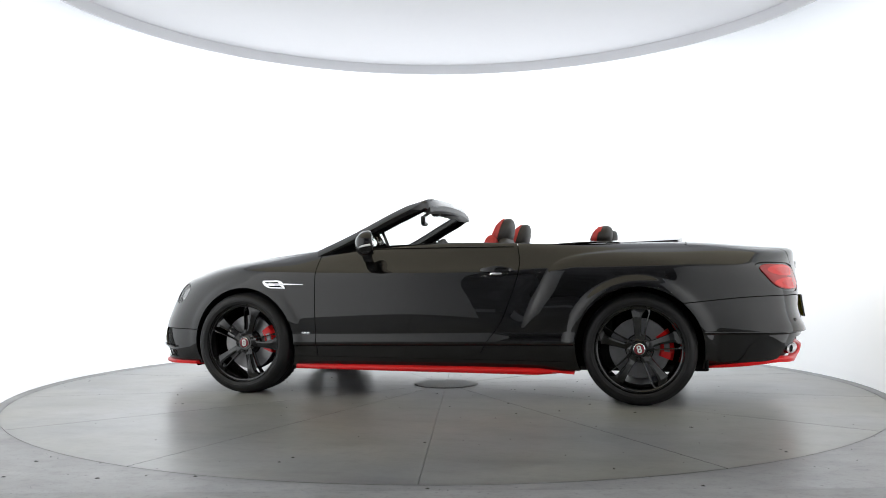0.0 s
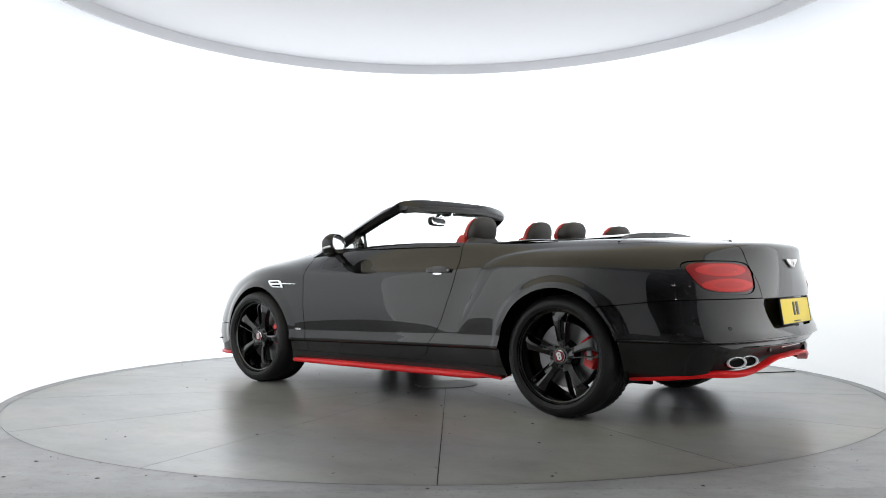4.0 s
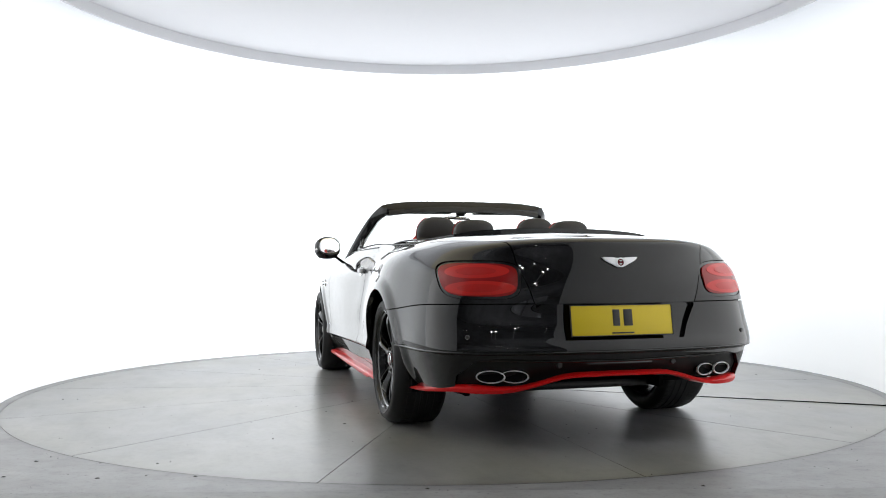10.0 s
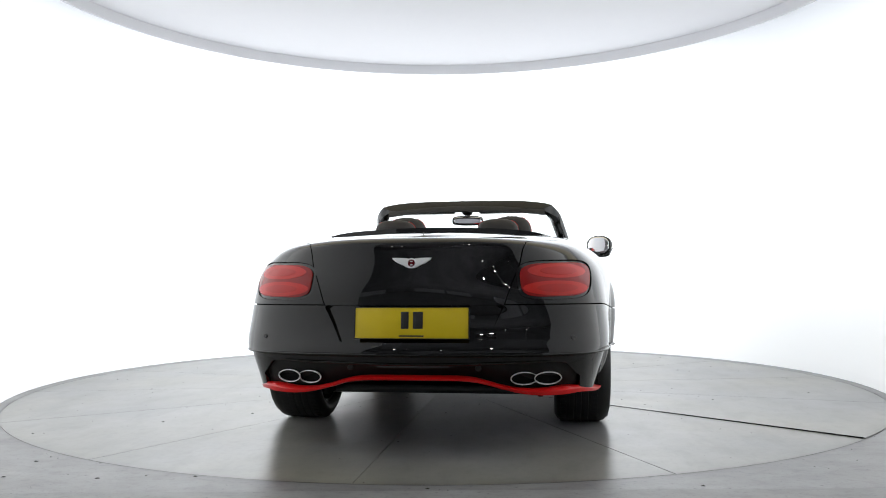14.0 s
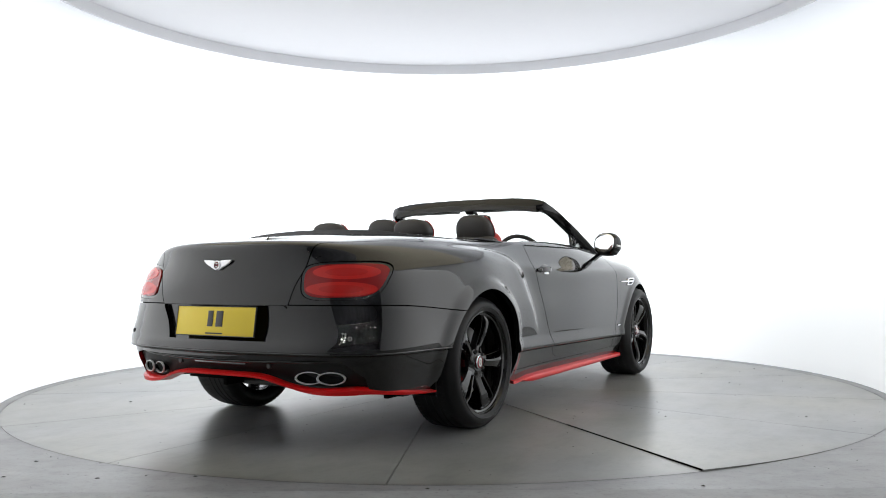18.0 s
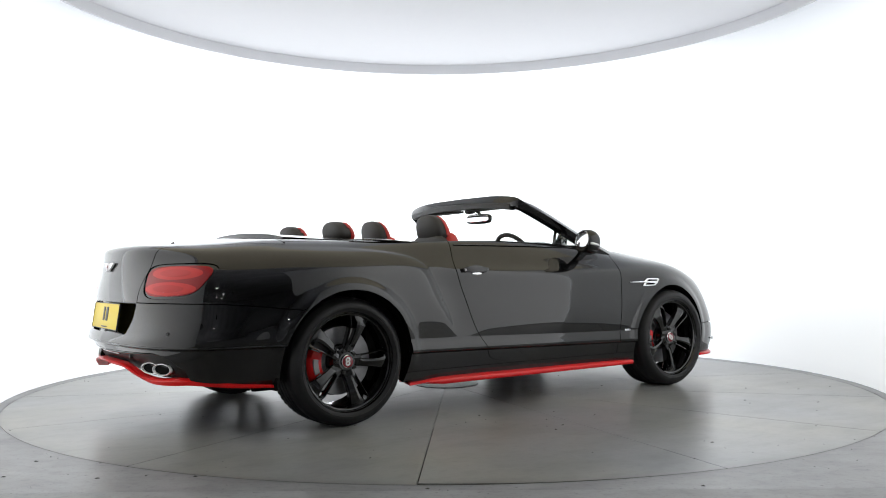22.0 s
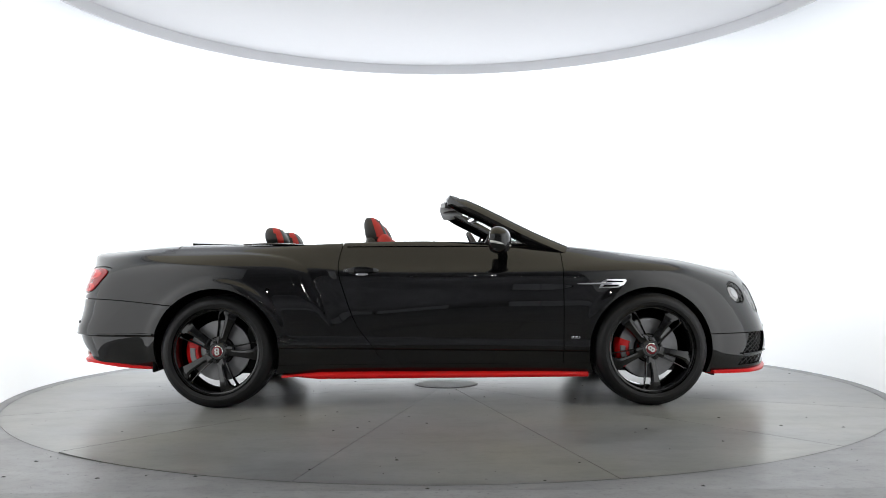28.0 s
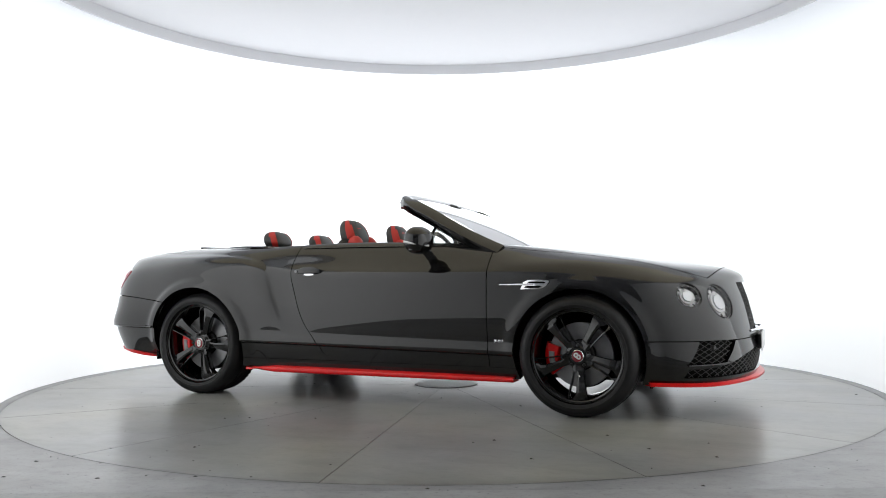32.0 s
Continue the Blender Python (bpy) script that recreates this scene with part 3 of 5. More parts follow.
def sculpt(P):
    """Haunch, wheel arch lips and creases, pushed out of the smooth skin."""
    x, y, z = P[..., 0].copy(), P[..., 1].copy(), P[..., 2].copy()
    side = step(y, 0.45, 0.75) * (np.abs(x) < 2.05)
    # rear haunch: swells behind a line that climbs from the door to the crown
    line = lerp([(0.45, -0.625), (0.58, -0.685), (0.70, -0.738), (0.78, -0.772), (0.855, -0.806), (0.90, -0.838), (0.93, -0.885), (0.95, -0.945), (0.965, -1.03), (0.98, -1.17), (1.0, -1.45)], z)
    d = line - x
    run = np.clip((d + 0.012) / (0.075 + 0.10 * step(z, 0.5, 0.9)), 0, 1)
    swell = (1 - (1 - run) ** 2.6) * step(d, -0.014, 0.010) * step(z, 0.44, 0.68) * (1 - step(z, 0.962, 1.0)) * (1 - step(-x, 1.55, 2.05))
    y += side * 0.0165 * swell
    # hollow in front of it
    y -= side * 0.006 * np.exp(-((d + 0.08) / 0.12) ** 2) * step(z, 0.42, 0.6) * (1 - step(z, 0.80, 0.95))
    for s in (1, -1):
        r = np.hypot(x - s * AXLE, z - HUB_Z)
        R = ARCH_R[s]
        lip = np.exp(-((r - R) / 0.05) ** 2) * step(z, 0.2, 0.35)
        y += side * (0.007 if s > 0 else 0.011) * lip
        ring = 1 - step(r, R + 0.030, R + 0.080)
        y += side * (0.004 if s > 0 else 0.009) * ring * step(z, 0.25, 0.4)
    # the flank flares to a ridge low on the door, with a groove and the tucked-in sill below it
    long = step(x, -1.07, -1.03) * (1 - step(x, 1.03, 1.07))
    ridge = ridge_z(x)
    y += side * long * (0.017 * step(ridge + 0.080 - z, 0.0, 0.076) - 0.016 * step(ridge - z, 0.001, 0.010) + 0.05 * np.clip(ridge - 0.012 - z, 0, 0.2))
    P[..., 1] = y
    # lip along the tail at the bumper
    tail = step(-x, 1.62, 1.76)
    push = tail * ((0.003 + 0.012 * (1 - step(np.abs(y), 0.50, 0.78))) * step(-z, -0.540, -0.470) - 0.020 * step(-z, -0.465, -0.455) + 0.06 * np.clip(0.452 - z, 0, 0.2))
    n = np.stack([x + 1.2, y, 0 * x], -1)
    n /= np.linalg.norm(n, axis=-1, keepdims=True) + 1e-9
    P += n * push[..., None]
    P[:, 0, 1] = P[:, -1, 1] = P[-1, :, 1] = 0
    return P


def skin(P):
    """Points, normals and quads of a grid and its mirror image."""
    a, b = np.gradient(P, axis=1), np.gradient(P, axis=0)
    a[:, 0, 0] = a[:, -1, 0] = 0
    N = np.cross(a, b)
    N /= np.linalg.norm(N, axis=-1, keepdims=True) + 1e-12
    out = np.sign((N * (P - np.array([0, 0, .5]))).sum()) or 1
    N *= out
    nv, nu = P.shape[:2]
    idx = np.arange(nv * nu).reshape(nv, nu)
    q = np.stack([idx[:-1, :-1], idx[:-1, 1:], idx[1:, 1:], idx[1:, :-1]], -1).reshape(-1, 4)
    V, N = P.reshape(-1, 3), N.reshape(-1, 3)
    N[np.abs(V[:, 1]) < 1e-6, 1] = 0
    V2 = np.concatenate([V, V * [1, -1, 1]])
    N2 = np.concatenate([N, N * [1, -1, 1]])
    F = np.concatenate([q, q[:, ::-1] + len(V)])
    # weld the two halves along the middle
    key = np.arange(len(V2))
    mid = np.where(np.abs(V[:, 1]) < 1e-6)[0]
    key[mid + len(V)] = mid
    # the quads turn the same way as the normals
    F = key[F]
    return V2, N2, [tuple(f) for f in F]


def clip(M, f, keep=0.0):
    """Cuts a skin along f(points) = keep and keeps the side where f is larger."""
    V, N, F = M
    g = f(V[:, 0], V[:, 1], V[:, 2]) - keep
    inside = g >= 0
    V, N = list(V), list(N)
    cut, out = {}, []
    for face in F:
        s = inside[list(face)]
        if s.all():
            out.append(face)
            continue
        if not s.any():
            continue
        poly = []
        for i, a in enumerate(face):
            b = face[(i + 1) % len(face)]
            if inside[a]:
                poly.append(a)
            if inside[a] != inside[b]:
                k = (a, b) if a < b else (b, a)
                if k not in cut:
                    t = g[k[0]] / (g[k[0]] - g[k[1]])
                    cut[k] = len(V)
                    V.append(V[k[0]] * (1 - t) + V[k[1]] * t)
                    N.append(N[k[0]] * (1 - t) + N[k[1]] * t)
                poly.append(cut[k])
        if len(set(poly)) > 2:
            out.append(tuple(poly))
    used = sorted({i for f2 in out for i in f2})
    at = {o: i for i, o in enumerate(used)}
    return np.array([V[i] for i in used]), np.array([N[i] for i in used]), [tuple(at[i] for i in f2) for f2 in out]


def panel(name, M, material, parent=None, label="", thick=0.014, lift=0.0):
    """A cut skin as a sheet with folded edges."""
    V, N, F = M
    f = F[len(F) // 2]
    if np.cross(V[f[1]] - V[f[0]], V[f[2]] - V[f[0]]) @ N[f[0]] < 0:
        F = [g[::-1] for g in F]
    V = V + N * lift
    edges = {}
    for f in F:
        for i, a in enumerate(f):
            b = f[(i + 1) % len(f)]
            edges[(a, b)] = edges.get((a, b), 0) + 1
    rim = [(a, b) for (a, b) in edges if (b, a) not in edges]
    inner, verts = {}, [tuple(v) for v in V]
    for a, b in rim:
        for i in (a, b):
            if i not in inner:
                inner[i] = len(verts)
                verts.append(tuple(V[i] - N[i] * thick))
    faces = list(F) + [(b, a, inner[a], inner[b]) for a, b in rim]
    me = bpy.data.meshes.new(name)
    me.from_pydata(verts, [], faces)
    finish(me, material)
    normals = []
    for p in me.polygons:
        for i in p.vertices:
            normals.append(tuple(N[i]) if p.index < len(F) else tuple(p.normal))
    me.normals_split_custom_set(normals)
    ob = new(name, me)
    ob.parent = parent
    if label:
        ob["label"] = label
    return ob


def both(f):
    """A cut that treats both sides of the car alike."""
    return lambda x, y, z: f(x, np.abs(y), z)


def left(x, y, z):
    return y


def right(x, y, z):
    return -y


def arch(s):
    return lambda x, y, z: np.where(np.abs(y) > 0.5, np.hypot(x - s * AXLE, z - HUB_Z) - ARCH_R[s], 1.0)


def neg(f):
    return lambda x, y, z: -f(x, y, z)


def minus(M, *fs):
    for f in fs:
        M = clip(M, f)
    return M


def door_rear(z):
    return curve([(0.262, -0.02), (0.280, -0.20), (0.335, -0.362), (0.468, -0.457), (0.682, -0.556), (0.80, -0.595), (0.896, -0.61), (1.03, -0.585)], z)


SIDE_SKIN = sculpt(body_grid())[:, 60:260].reshape(-1, 3)
SIDE_SKIN = SIDE_SKIN[SIDE_SKIN[:, 1] > .7]


def skin_y(x, z):
    """How far out the car's flank stands at a place."""
    d = (SIDE_SKIN[:, 0] - x) ** 2 + (SIDE_SKIN[:, 2] - z) ** 2
    k = np.argsort(d)[:4]
    w = 1 / (np.sqrt(d[k]) + 1e-4)
    return float((SIDE_SKIN[k, 1] * w).sum() / w.sum())


GAP = 0.0028


def bonnet_edge(x):
    return curve([(0.8, .76), (1.1, .755), (1.4, .725), (1.7, .675), (1.9, .615), (2.05, .55), (2.14, .48)], x)


def cockpit(x, y, z):
    """Positive outside the open cabin."""
    ax, ay = (x + 0.205) / 1.0, y / 0.775
    return np.where(z > 0.93, (np.abs(ax) ** 6 + np.abs(ay) ** 6) ** (1 / 6.0) - 1, 1.0)


def boot_edge(x, z):
    top = curve([(-1.6, .755), (-1.73, .732), (-1.9, .688), (-2.07, .628), (-2.20, .558), (-2.30, .50)], x)
    back = curve([(0.50, .338), (0.60, .380), (0.692, .422), (0.80, .46), (0.88, .492), (0.958, .51), (1.0, .53)], z)
    return np.where(z > 0.95, np.maximum(top, back), back)


def seam_rear(x):
    return curve([(-1.5, .635), (-1.72, .655), (-2.08, .688), (-2.21, .692), (-2.45, .694)], x)


def niche(x, y, z):
    """Positive in the number plate's recess."""
    w = np.interp(z, [.50, .69], [.328, .424])
    return np.where(x < -2, np.minimum(np.minimum(w - np.abs(y), z - .522), .69 - z), -1.0)


def lamp_area(grow):
    def f(x, y, z):
        phi = np.degrees(np.arctan2(np.abs(y), -(x + 1.2)))
        mid = 32.2 + (z - .81) * 14
        half = 8.9 + (z - .81) * 14
        u, v = (phi - mid) / (half + grow * 60), (z - .808 - (phi - 32.2) * .0004) / (.080 + grow)
        return np.where(x < -1.6, 1 - (np.abs(u) ** 4 + np.abs(v) ** 4) ** .25, -1.0)
    return f


def ball(c, r):
    """Positive inside a round area of the skin about c, on both sides."""
    return lambda x, y, z: r - np.sqrt((x - c[0]) ** 2 + (np.abs(y) - c[1]) ** 2 + (z - c[2]) ** 2)


def grille_area(grow):
    return lambda x, y, z: np.where(x > 2, np.minimum(np.minimum(.275 + (.765 - z) * .22 + grow - np.abs(y), z - (.487 - grow)), .775 + grow - z), -1.0)


def fog_area(x, y, z):
    """The outer lower grilles: a slanted four-sided opening."""
    y = np.abs(y)
    top, low = .476 - z, z - .318
    inner = y - (.575 + (.468 - z) * .72)
    outer = (.797 + (.468 - z) * .30) - y
    return np.where(x > 1.7, np.minimum(np.minimum(top, low), np.minimum(inner, outer)), -1.0)


def low_area(x, y, z):
    """The wide lower grille, which narrows to a slot towards its ends."""
    y = np.abs(y)
    top = np.interp(y, [0, .33, .50, .62, .70, .80], [.395, .385, .360, .325, .303, .290])
    low = np.interp(y, [0, .30, .78], [.246, .246, .240])
    return np.where(x > 1.7, np.minimum(np.minimum(top - z, z - low), .835 - y), -1.0)


def diffuser_area(x, y, z):
    y = np.abs(y)
    top = np.interp(y, [0, .30, .62, .70, .76], [.428, .432, .440, .425, .36])
    return np.where(x < -2, np.minimum(top - z, .765 - y), -1.0)


HEAD_OUT, HEAD_IN = (1.978, .743, .705), (2.140, .582, .668)


def glass_mat(name, tint=(1, 1, 1), gloss=1.45):
    m = bpy.data.materials.new(name)
    m.use_nodes = True
    nt = m.node_tree
    nt.nodes.remove(nt.nodes["Principled BSDF"])
    mix, tr, gl, fr = (nt.nodes.new(k) for k in ("ShaderNodeMixShader", "ShaderNodeBsdfTransparent", "ShaderNodeBsdfGlossy", "ShaderNodeFresnel"))
    tr.inputs[0].default_value = (*tint, 1)
    gl.inputs["Roughness"].default_value = 0.01
    fr.inputs[0].default_value = gloss
    nt.links.new(fr.outputs[0], mix.inputs[0])
    nt.links.new(tr.outputs[0], mix.inputs[1])
    nt.links.new(gl.outputs[0], mix.inputs[2])
    nt.links.new(mix.outputs[0], nt.nodes["Material Output"].inputs[0])
    return m


SATIN = mat("satin_black", (0.008, 0.008, 0.008), 0.4, Specular_IOR_Level=0.25)
PANE = glass_mat("window_glass", (0.93, 0.95, 0.94))
CLEAR = glass_mat("lamp_glass", (0.98, 0.98, 0.98), 1.3)


def ribbon(path, sections, closed=False):
    """Joins cross-sections (lists of points) along a way into one solid."""
    bm = bmesh.new()
    rings = [[bm.verts.new(p) for p in sec] for sec in sections]
    n = len(rings[0])
    for a, b in zip(rings, rings[1:] + (rings[:1] if closed else [])):
        for k in range(n):
            bm.faces.new((a[k], a[(k + 1) % n], b[(k + 1) % n], b[k]))
    if not closed:
        bm.faces.new(rings[0][::-1])
        bm.faces.new(rings[-1])
    bmesh.ops.recalc_face_normals(bm, faces=bm.faces)
    return bm


def smooth_line(points, n):
    p = np.array(points, float)
    k = np.concatenate([[0], np.cumsum(np.linalg.norm(np.diff(p, axis=0), axis=1))])
    return cubic(k, p, np.linspace(0, k[-1], n))


def mirrored(line):
    """A half line from the side to the middle, continued to the other side."""
    return list(line) + [(x, -y, z) for x, y, z in list(line)[-2::-1]]


def blob(size, at, power=2.6, turn=None, seg=28):
    """A rounded cushion-like solid."""
    bm = bmesh.new()
    bmesh.ops.create_uvsphere(bm, u_segments=seg, v_segments=seg // 2, radius=1)
    for v in bm.verts:
        c = v.co
        d = (abs(c.x) ** power + abs(c.y) ** power + abs(c.z) ** power) ** (1 / power)
        v.co = Vector((c.x / d * size[0], c.y / d * size[1], c.z / d * size[2]))
    if turn is not None:
        bm.transform(turn)
    bmesh.ops.translate(bm, vec=at, verts=bm.verts)
    return bm


# ---- wheels ----
def build_wheel(side, side_t):
    """A wheel that faces +y, hub at its origin. Angles are as seen from outside; side_t sets to which side the slots lie."""
    w = new("wheel", None)
    R, r0 = HUB_Z, 0.273
    prof = [(r0 - .004, .050), (r0 + .010, .062), (r0 + .030, .068), (r0 + .055, .062), (R - .022, .050), (R - .008, .038), (R - .001, .015), (R, -.04),
            (R, -.17), (R - .004, -.20), (R - .014, -.215), (R - .04, -.230), (r0 + .03, -.232), (r0 - .004, -.21)]
    tyre = part("tyre", lathe(prof, 96, closed=True), RUBBER, w, "black low-profile rubber tyre", angle=60)
    # tread blocks: grooves cut across the shoulder and three rings round the tread
    bm = bmesh.new()
    for k in range(64):
        a = 2 * math.pi * k / 64
        b = box(.020, .036, .0036, (0, -.022, R - .0010), .0008, seg=1)
        b.transform(Matrix.Rotation(a, 4, "Y"))
        me = bpy.data.meshes.new("t")
        b.to_mesh(me)
        b.free()
        bm.from_mesh(me)
        bpy.data.meshes.remove(me)
        b = box(.020, .030, .0036, (.004, -.184, R - .0012), .0008, seg=1)
        b.transform(Matrix.Rotation(a, 4, "Y"))
        me = bpy.data.meshes.new("t")
        b.to_mesh(me)
        b.free()
        bm.from_mesh(me)
        bpy.data.meshes.remove(me)
    tagged(part("tread", bm, RUBBER, tyre), kind="stuff")
    for k, y in enumerate((-.05, -.088, -.126)):
        part("tread_rib", lathe([(R, y), (R + .003, y - .002), (R + .003, y - .026), (R, y - .028)], 96, closed=True), RUBBER, tyre)
    part("sidewall_ring", lathe([(r0 + .022, .0665), (r0 + .025, .0695), (r0 + .028, .0675)], 96, closed=True), RUBBER, tyre)
    # rim: lip, well and inner barrel
    prof = [(.281, .056), (.282, .050), (.270, .044), (.258, .036), (.252, .015), (.246, -.03), (.240, -.12), (.252, -.20), (.262, -.205), (.262, -.19), (.248, -.11), (.256, .0), (.266, .042), (.275, .060)]
    part("rim", lathe(prof, 96, closed=True), RIMBLACK, w, "gloss black alloy rim")

    def at(r, t, y, a):
        c, s = math.cos(a), math.sin(a)
        return (-(r * c - t * s), y, r * s + t * c)

    face = lambda r: 0.012 + 0.030 * step(np.array(r), .05, .22) - 0.012 * step(np.array(r), .22, .262)
    for k in range(5):
        a = radians(72 * k)
        # broad blade, cut by a long slot next to a slim rail on its trailing side
        edge = lambda r: float(np.interp(r, [.045, .10, .16, .21, .245, .272], [.034, .035, .043, .053, .063, .072]))
        hi = lambda r: float(np.interp(r, [.085, .10, .15, .20, .225, .240], [-.018, -.007, -.005, -.008, -.014, -.028]))
        lo = lambda r: float(np.interp(r, [.085, .10, .15, .20, .225, .240], [-.022, -.024, -.031, -.041, -.047, -.044]))
        arms = (((.040, -.034, .034), (.086, -.034, .034), (.092, -.034, .034)),
                tuple((r, hi(r), edge(r)) for r in (.084, .10, .125, .15, .175, .20, .225, .240)) + ((.256, -.036, edge(.256)), (.272, -.036, edge(.272))),
                tuple((r, -edge(r), lo(r)) for r in (.084, .10, .125, .15, .175, .20, .225, .240)) + ((.256, -edge(.256), -.034), (.272, -edge(.272), -.034)))
        bm = bmesh.new()
        for arm in arms:
            secs = []
            for r, t0, t1 in arm:
                y = float(face(r))
                e = min(.0035, (t1 - t0) * .25)
                drop = .016 * min(1.0, (t1 - t0) / .06)
                tm = t0 + (t1 - t0) * .30
                secs.append([at(r, side_t * t, y + dy, a) for t, dy in ((t0, -.007), (t0 + e, -.001), (tm, .003), (t1 - e, -drop + .003), (t1, -drop - .004), (t1 - .003, -.050), (t0 + .003, -.045))])
            b = ribbon(None, secs)
            me = bpy.data.meshes.new("t")
            b.to_mesh(me)
            b.free()
            bm.from_mesh(me)
            bpy.data.meshes.remove(me)
        part("spoke", bm, RIMBLACK, w, angle=25)
        b = lathe([(.0001, .004), (.006, .004), (.009, .0), (.009, -.02), (.0001, -.02)], 12)
        bmesh.ops.translate(b, vec=at(.062, 0, .022, a + radians(36)), verts=b.verts)
        part("bolt", b, PLASTIC, w)
    part("hub", lathe([(.0001, .018), (.050, .018), (.058, .010), (.075, .004), (.085, -.02), (.085, -.06), (.0001, -.06)], 48), RIMBLACK, w)
    cap = part("cap", lathe([(.0001, .030), (.029, .029), (.034, .026), (.035, .012), (.0001, .012)], 40), mat("cap_red", (.17, .008, .016), .25, Coat_Weight=.6), w, "dark red hub cap")
    part("cap_ring", lathe([(.0335, .029), (.036, .027), (.036, .02), (.0335, .02)], 40, closed=True), CHROME, cap)
    for z in (.0095, -.0095):
        b = lathe([(.0055, .0325), (.0145, .0325), (.0145, .028), (.0055, .028)], 20, closed=True)
        bmesh.ops.translate(b, vec=(0, 0, z), verts=b.verts)
        part("cap_mark", b, WHITEPL, cap, "pale raised mark")
    # brake: disc with a bell, and the caliper towards the car's tail
    d = part("brake_disc", lathe([(.085, -.060), (.19, -.060), (.192, -.063), (.192, -.090), (.19, -.093), (.085, -.093)], 72, closed=True), STEEL, w, "bare steel brake disc")
    part("bell", lathe([(.0001, -.050), (.080, -.050), (.095, -.062), (.095, -.10), (.0001, -.10)], 48), DARK, d)
    part("backplate", lathe([(.0001, -.125), (.20, -.125), (.20, -.13), (.0001, -.13)], 40), DARK, w)
    secs = []
    toward = 0 if side > 0 else 180
    for k in range(13):
        a = radians(toward + 8 - 28 + 56 * k / 12)
        q = 1 - (abs(k - 6) / 6.0) ** 4 * .35
        secs.append([at(r * 1.0, 0, y, a) for r, y in ((.125, -.045), (.135, -.030), (.17, -.026), (.195 * 1.0, -.030 * q), (.214, -.05), (.214, -.11), (.125, -.11))])
    cal = part("caliper", ribbon(None, secs), RED, w, "red brake caliper")
    secs = []
    for k in range(7):
        a = radians(toward + 8 - 14 + 28 * k / 6)
        secs.append([at(r, 0, y, a) for r, y in ((.150, -.030), (.155, -.0235), (.183, -.0235), (.188, -.030))])
    part("caliper_plate", ribbon(None, secs), STEEL, cal, "bare metal plate on the caliper")
    return w


def place_wheels(car):
    spots = [(1, AXLE, .905, 3, -1), (1, -AXLE, .880, 15, 1), (-1, AXLE, .905, 54, 1), (-1, -AXLE, .880, 1, -1)]
    for s, x, y, ph, turn in spots:
        w = build_wheel(s, turn)
        w.parent = car
        w.matrix_basis = pose(x, s * y, HUB_Z, 0, 0, 0 if s > 0 else 180)
        # turn the spokes to the place where this wheel stopped
        for ch in w.children:
            if ch.name.startswith(("spoke", "bolt", "cap", "hub", "rim")):
                ch.matrix_basis = Matrix.Rotation(radians(ph), 4, "Y")


# ---- car ----
def lattice(P, area, lift, spacing, radius, slope=1):
    """Crossed bars that follow a patch of the skin, where area(x, y, z) is positive."""
    bm = bmesh.new()
    nv, nu = P.shape[:2]
    inside = area(P[..., 0], P[..., 1], P[..., 2]) > 0
    for sgn in (1, -1):
        for c in range(-nv * 2, nu * 2, spacing):
            run = []
            for j in range(0, nv, 2):
                i = c + sgn * j * slope if sgn > 0 else c - j * slope
                ok = 0 <= i < nu and inside[j, int(i)]
                if ok:
                    run.append(P[j, int(i)] - lift)
                if (not ok or j >= nv - 2) and run:
                    if len(run) > 2:
                        b = tube(run[::3] + [run[-1]] if len(run) > 6 else run, radius, 5)
                        me = bpy.data.meshes.new("t")
                        b.to_mesh(me)
                        b.free()
                        bm.from_mesh(me)
                        bpy.data.meshes.remove(me)
                    run = []
    return bm


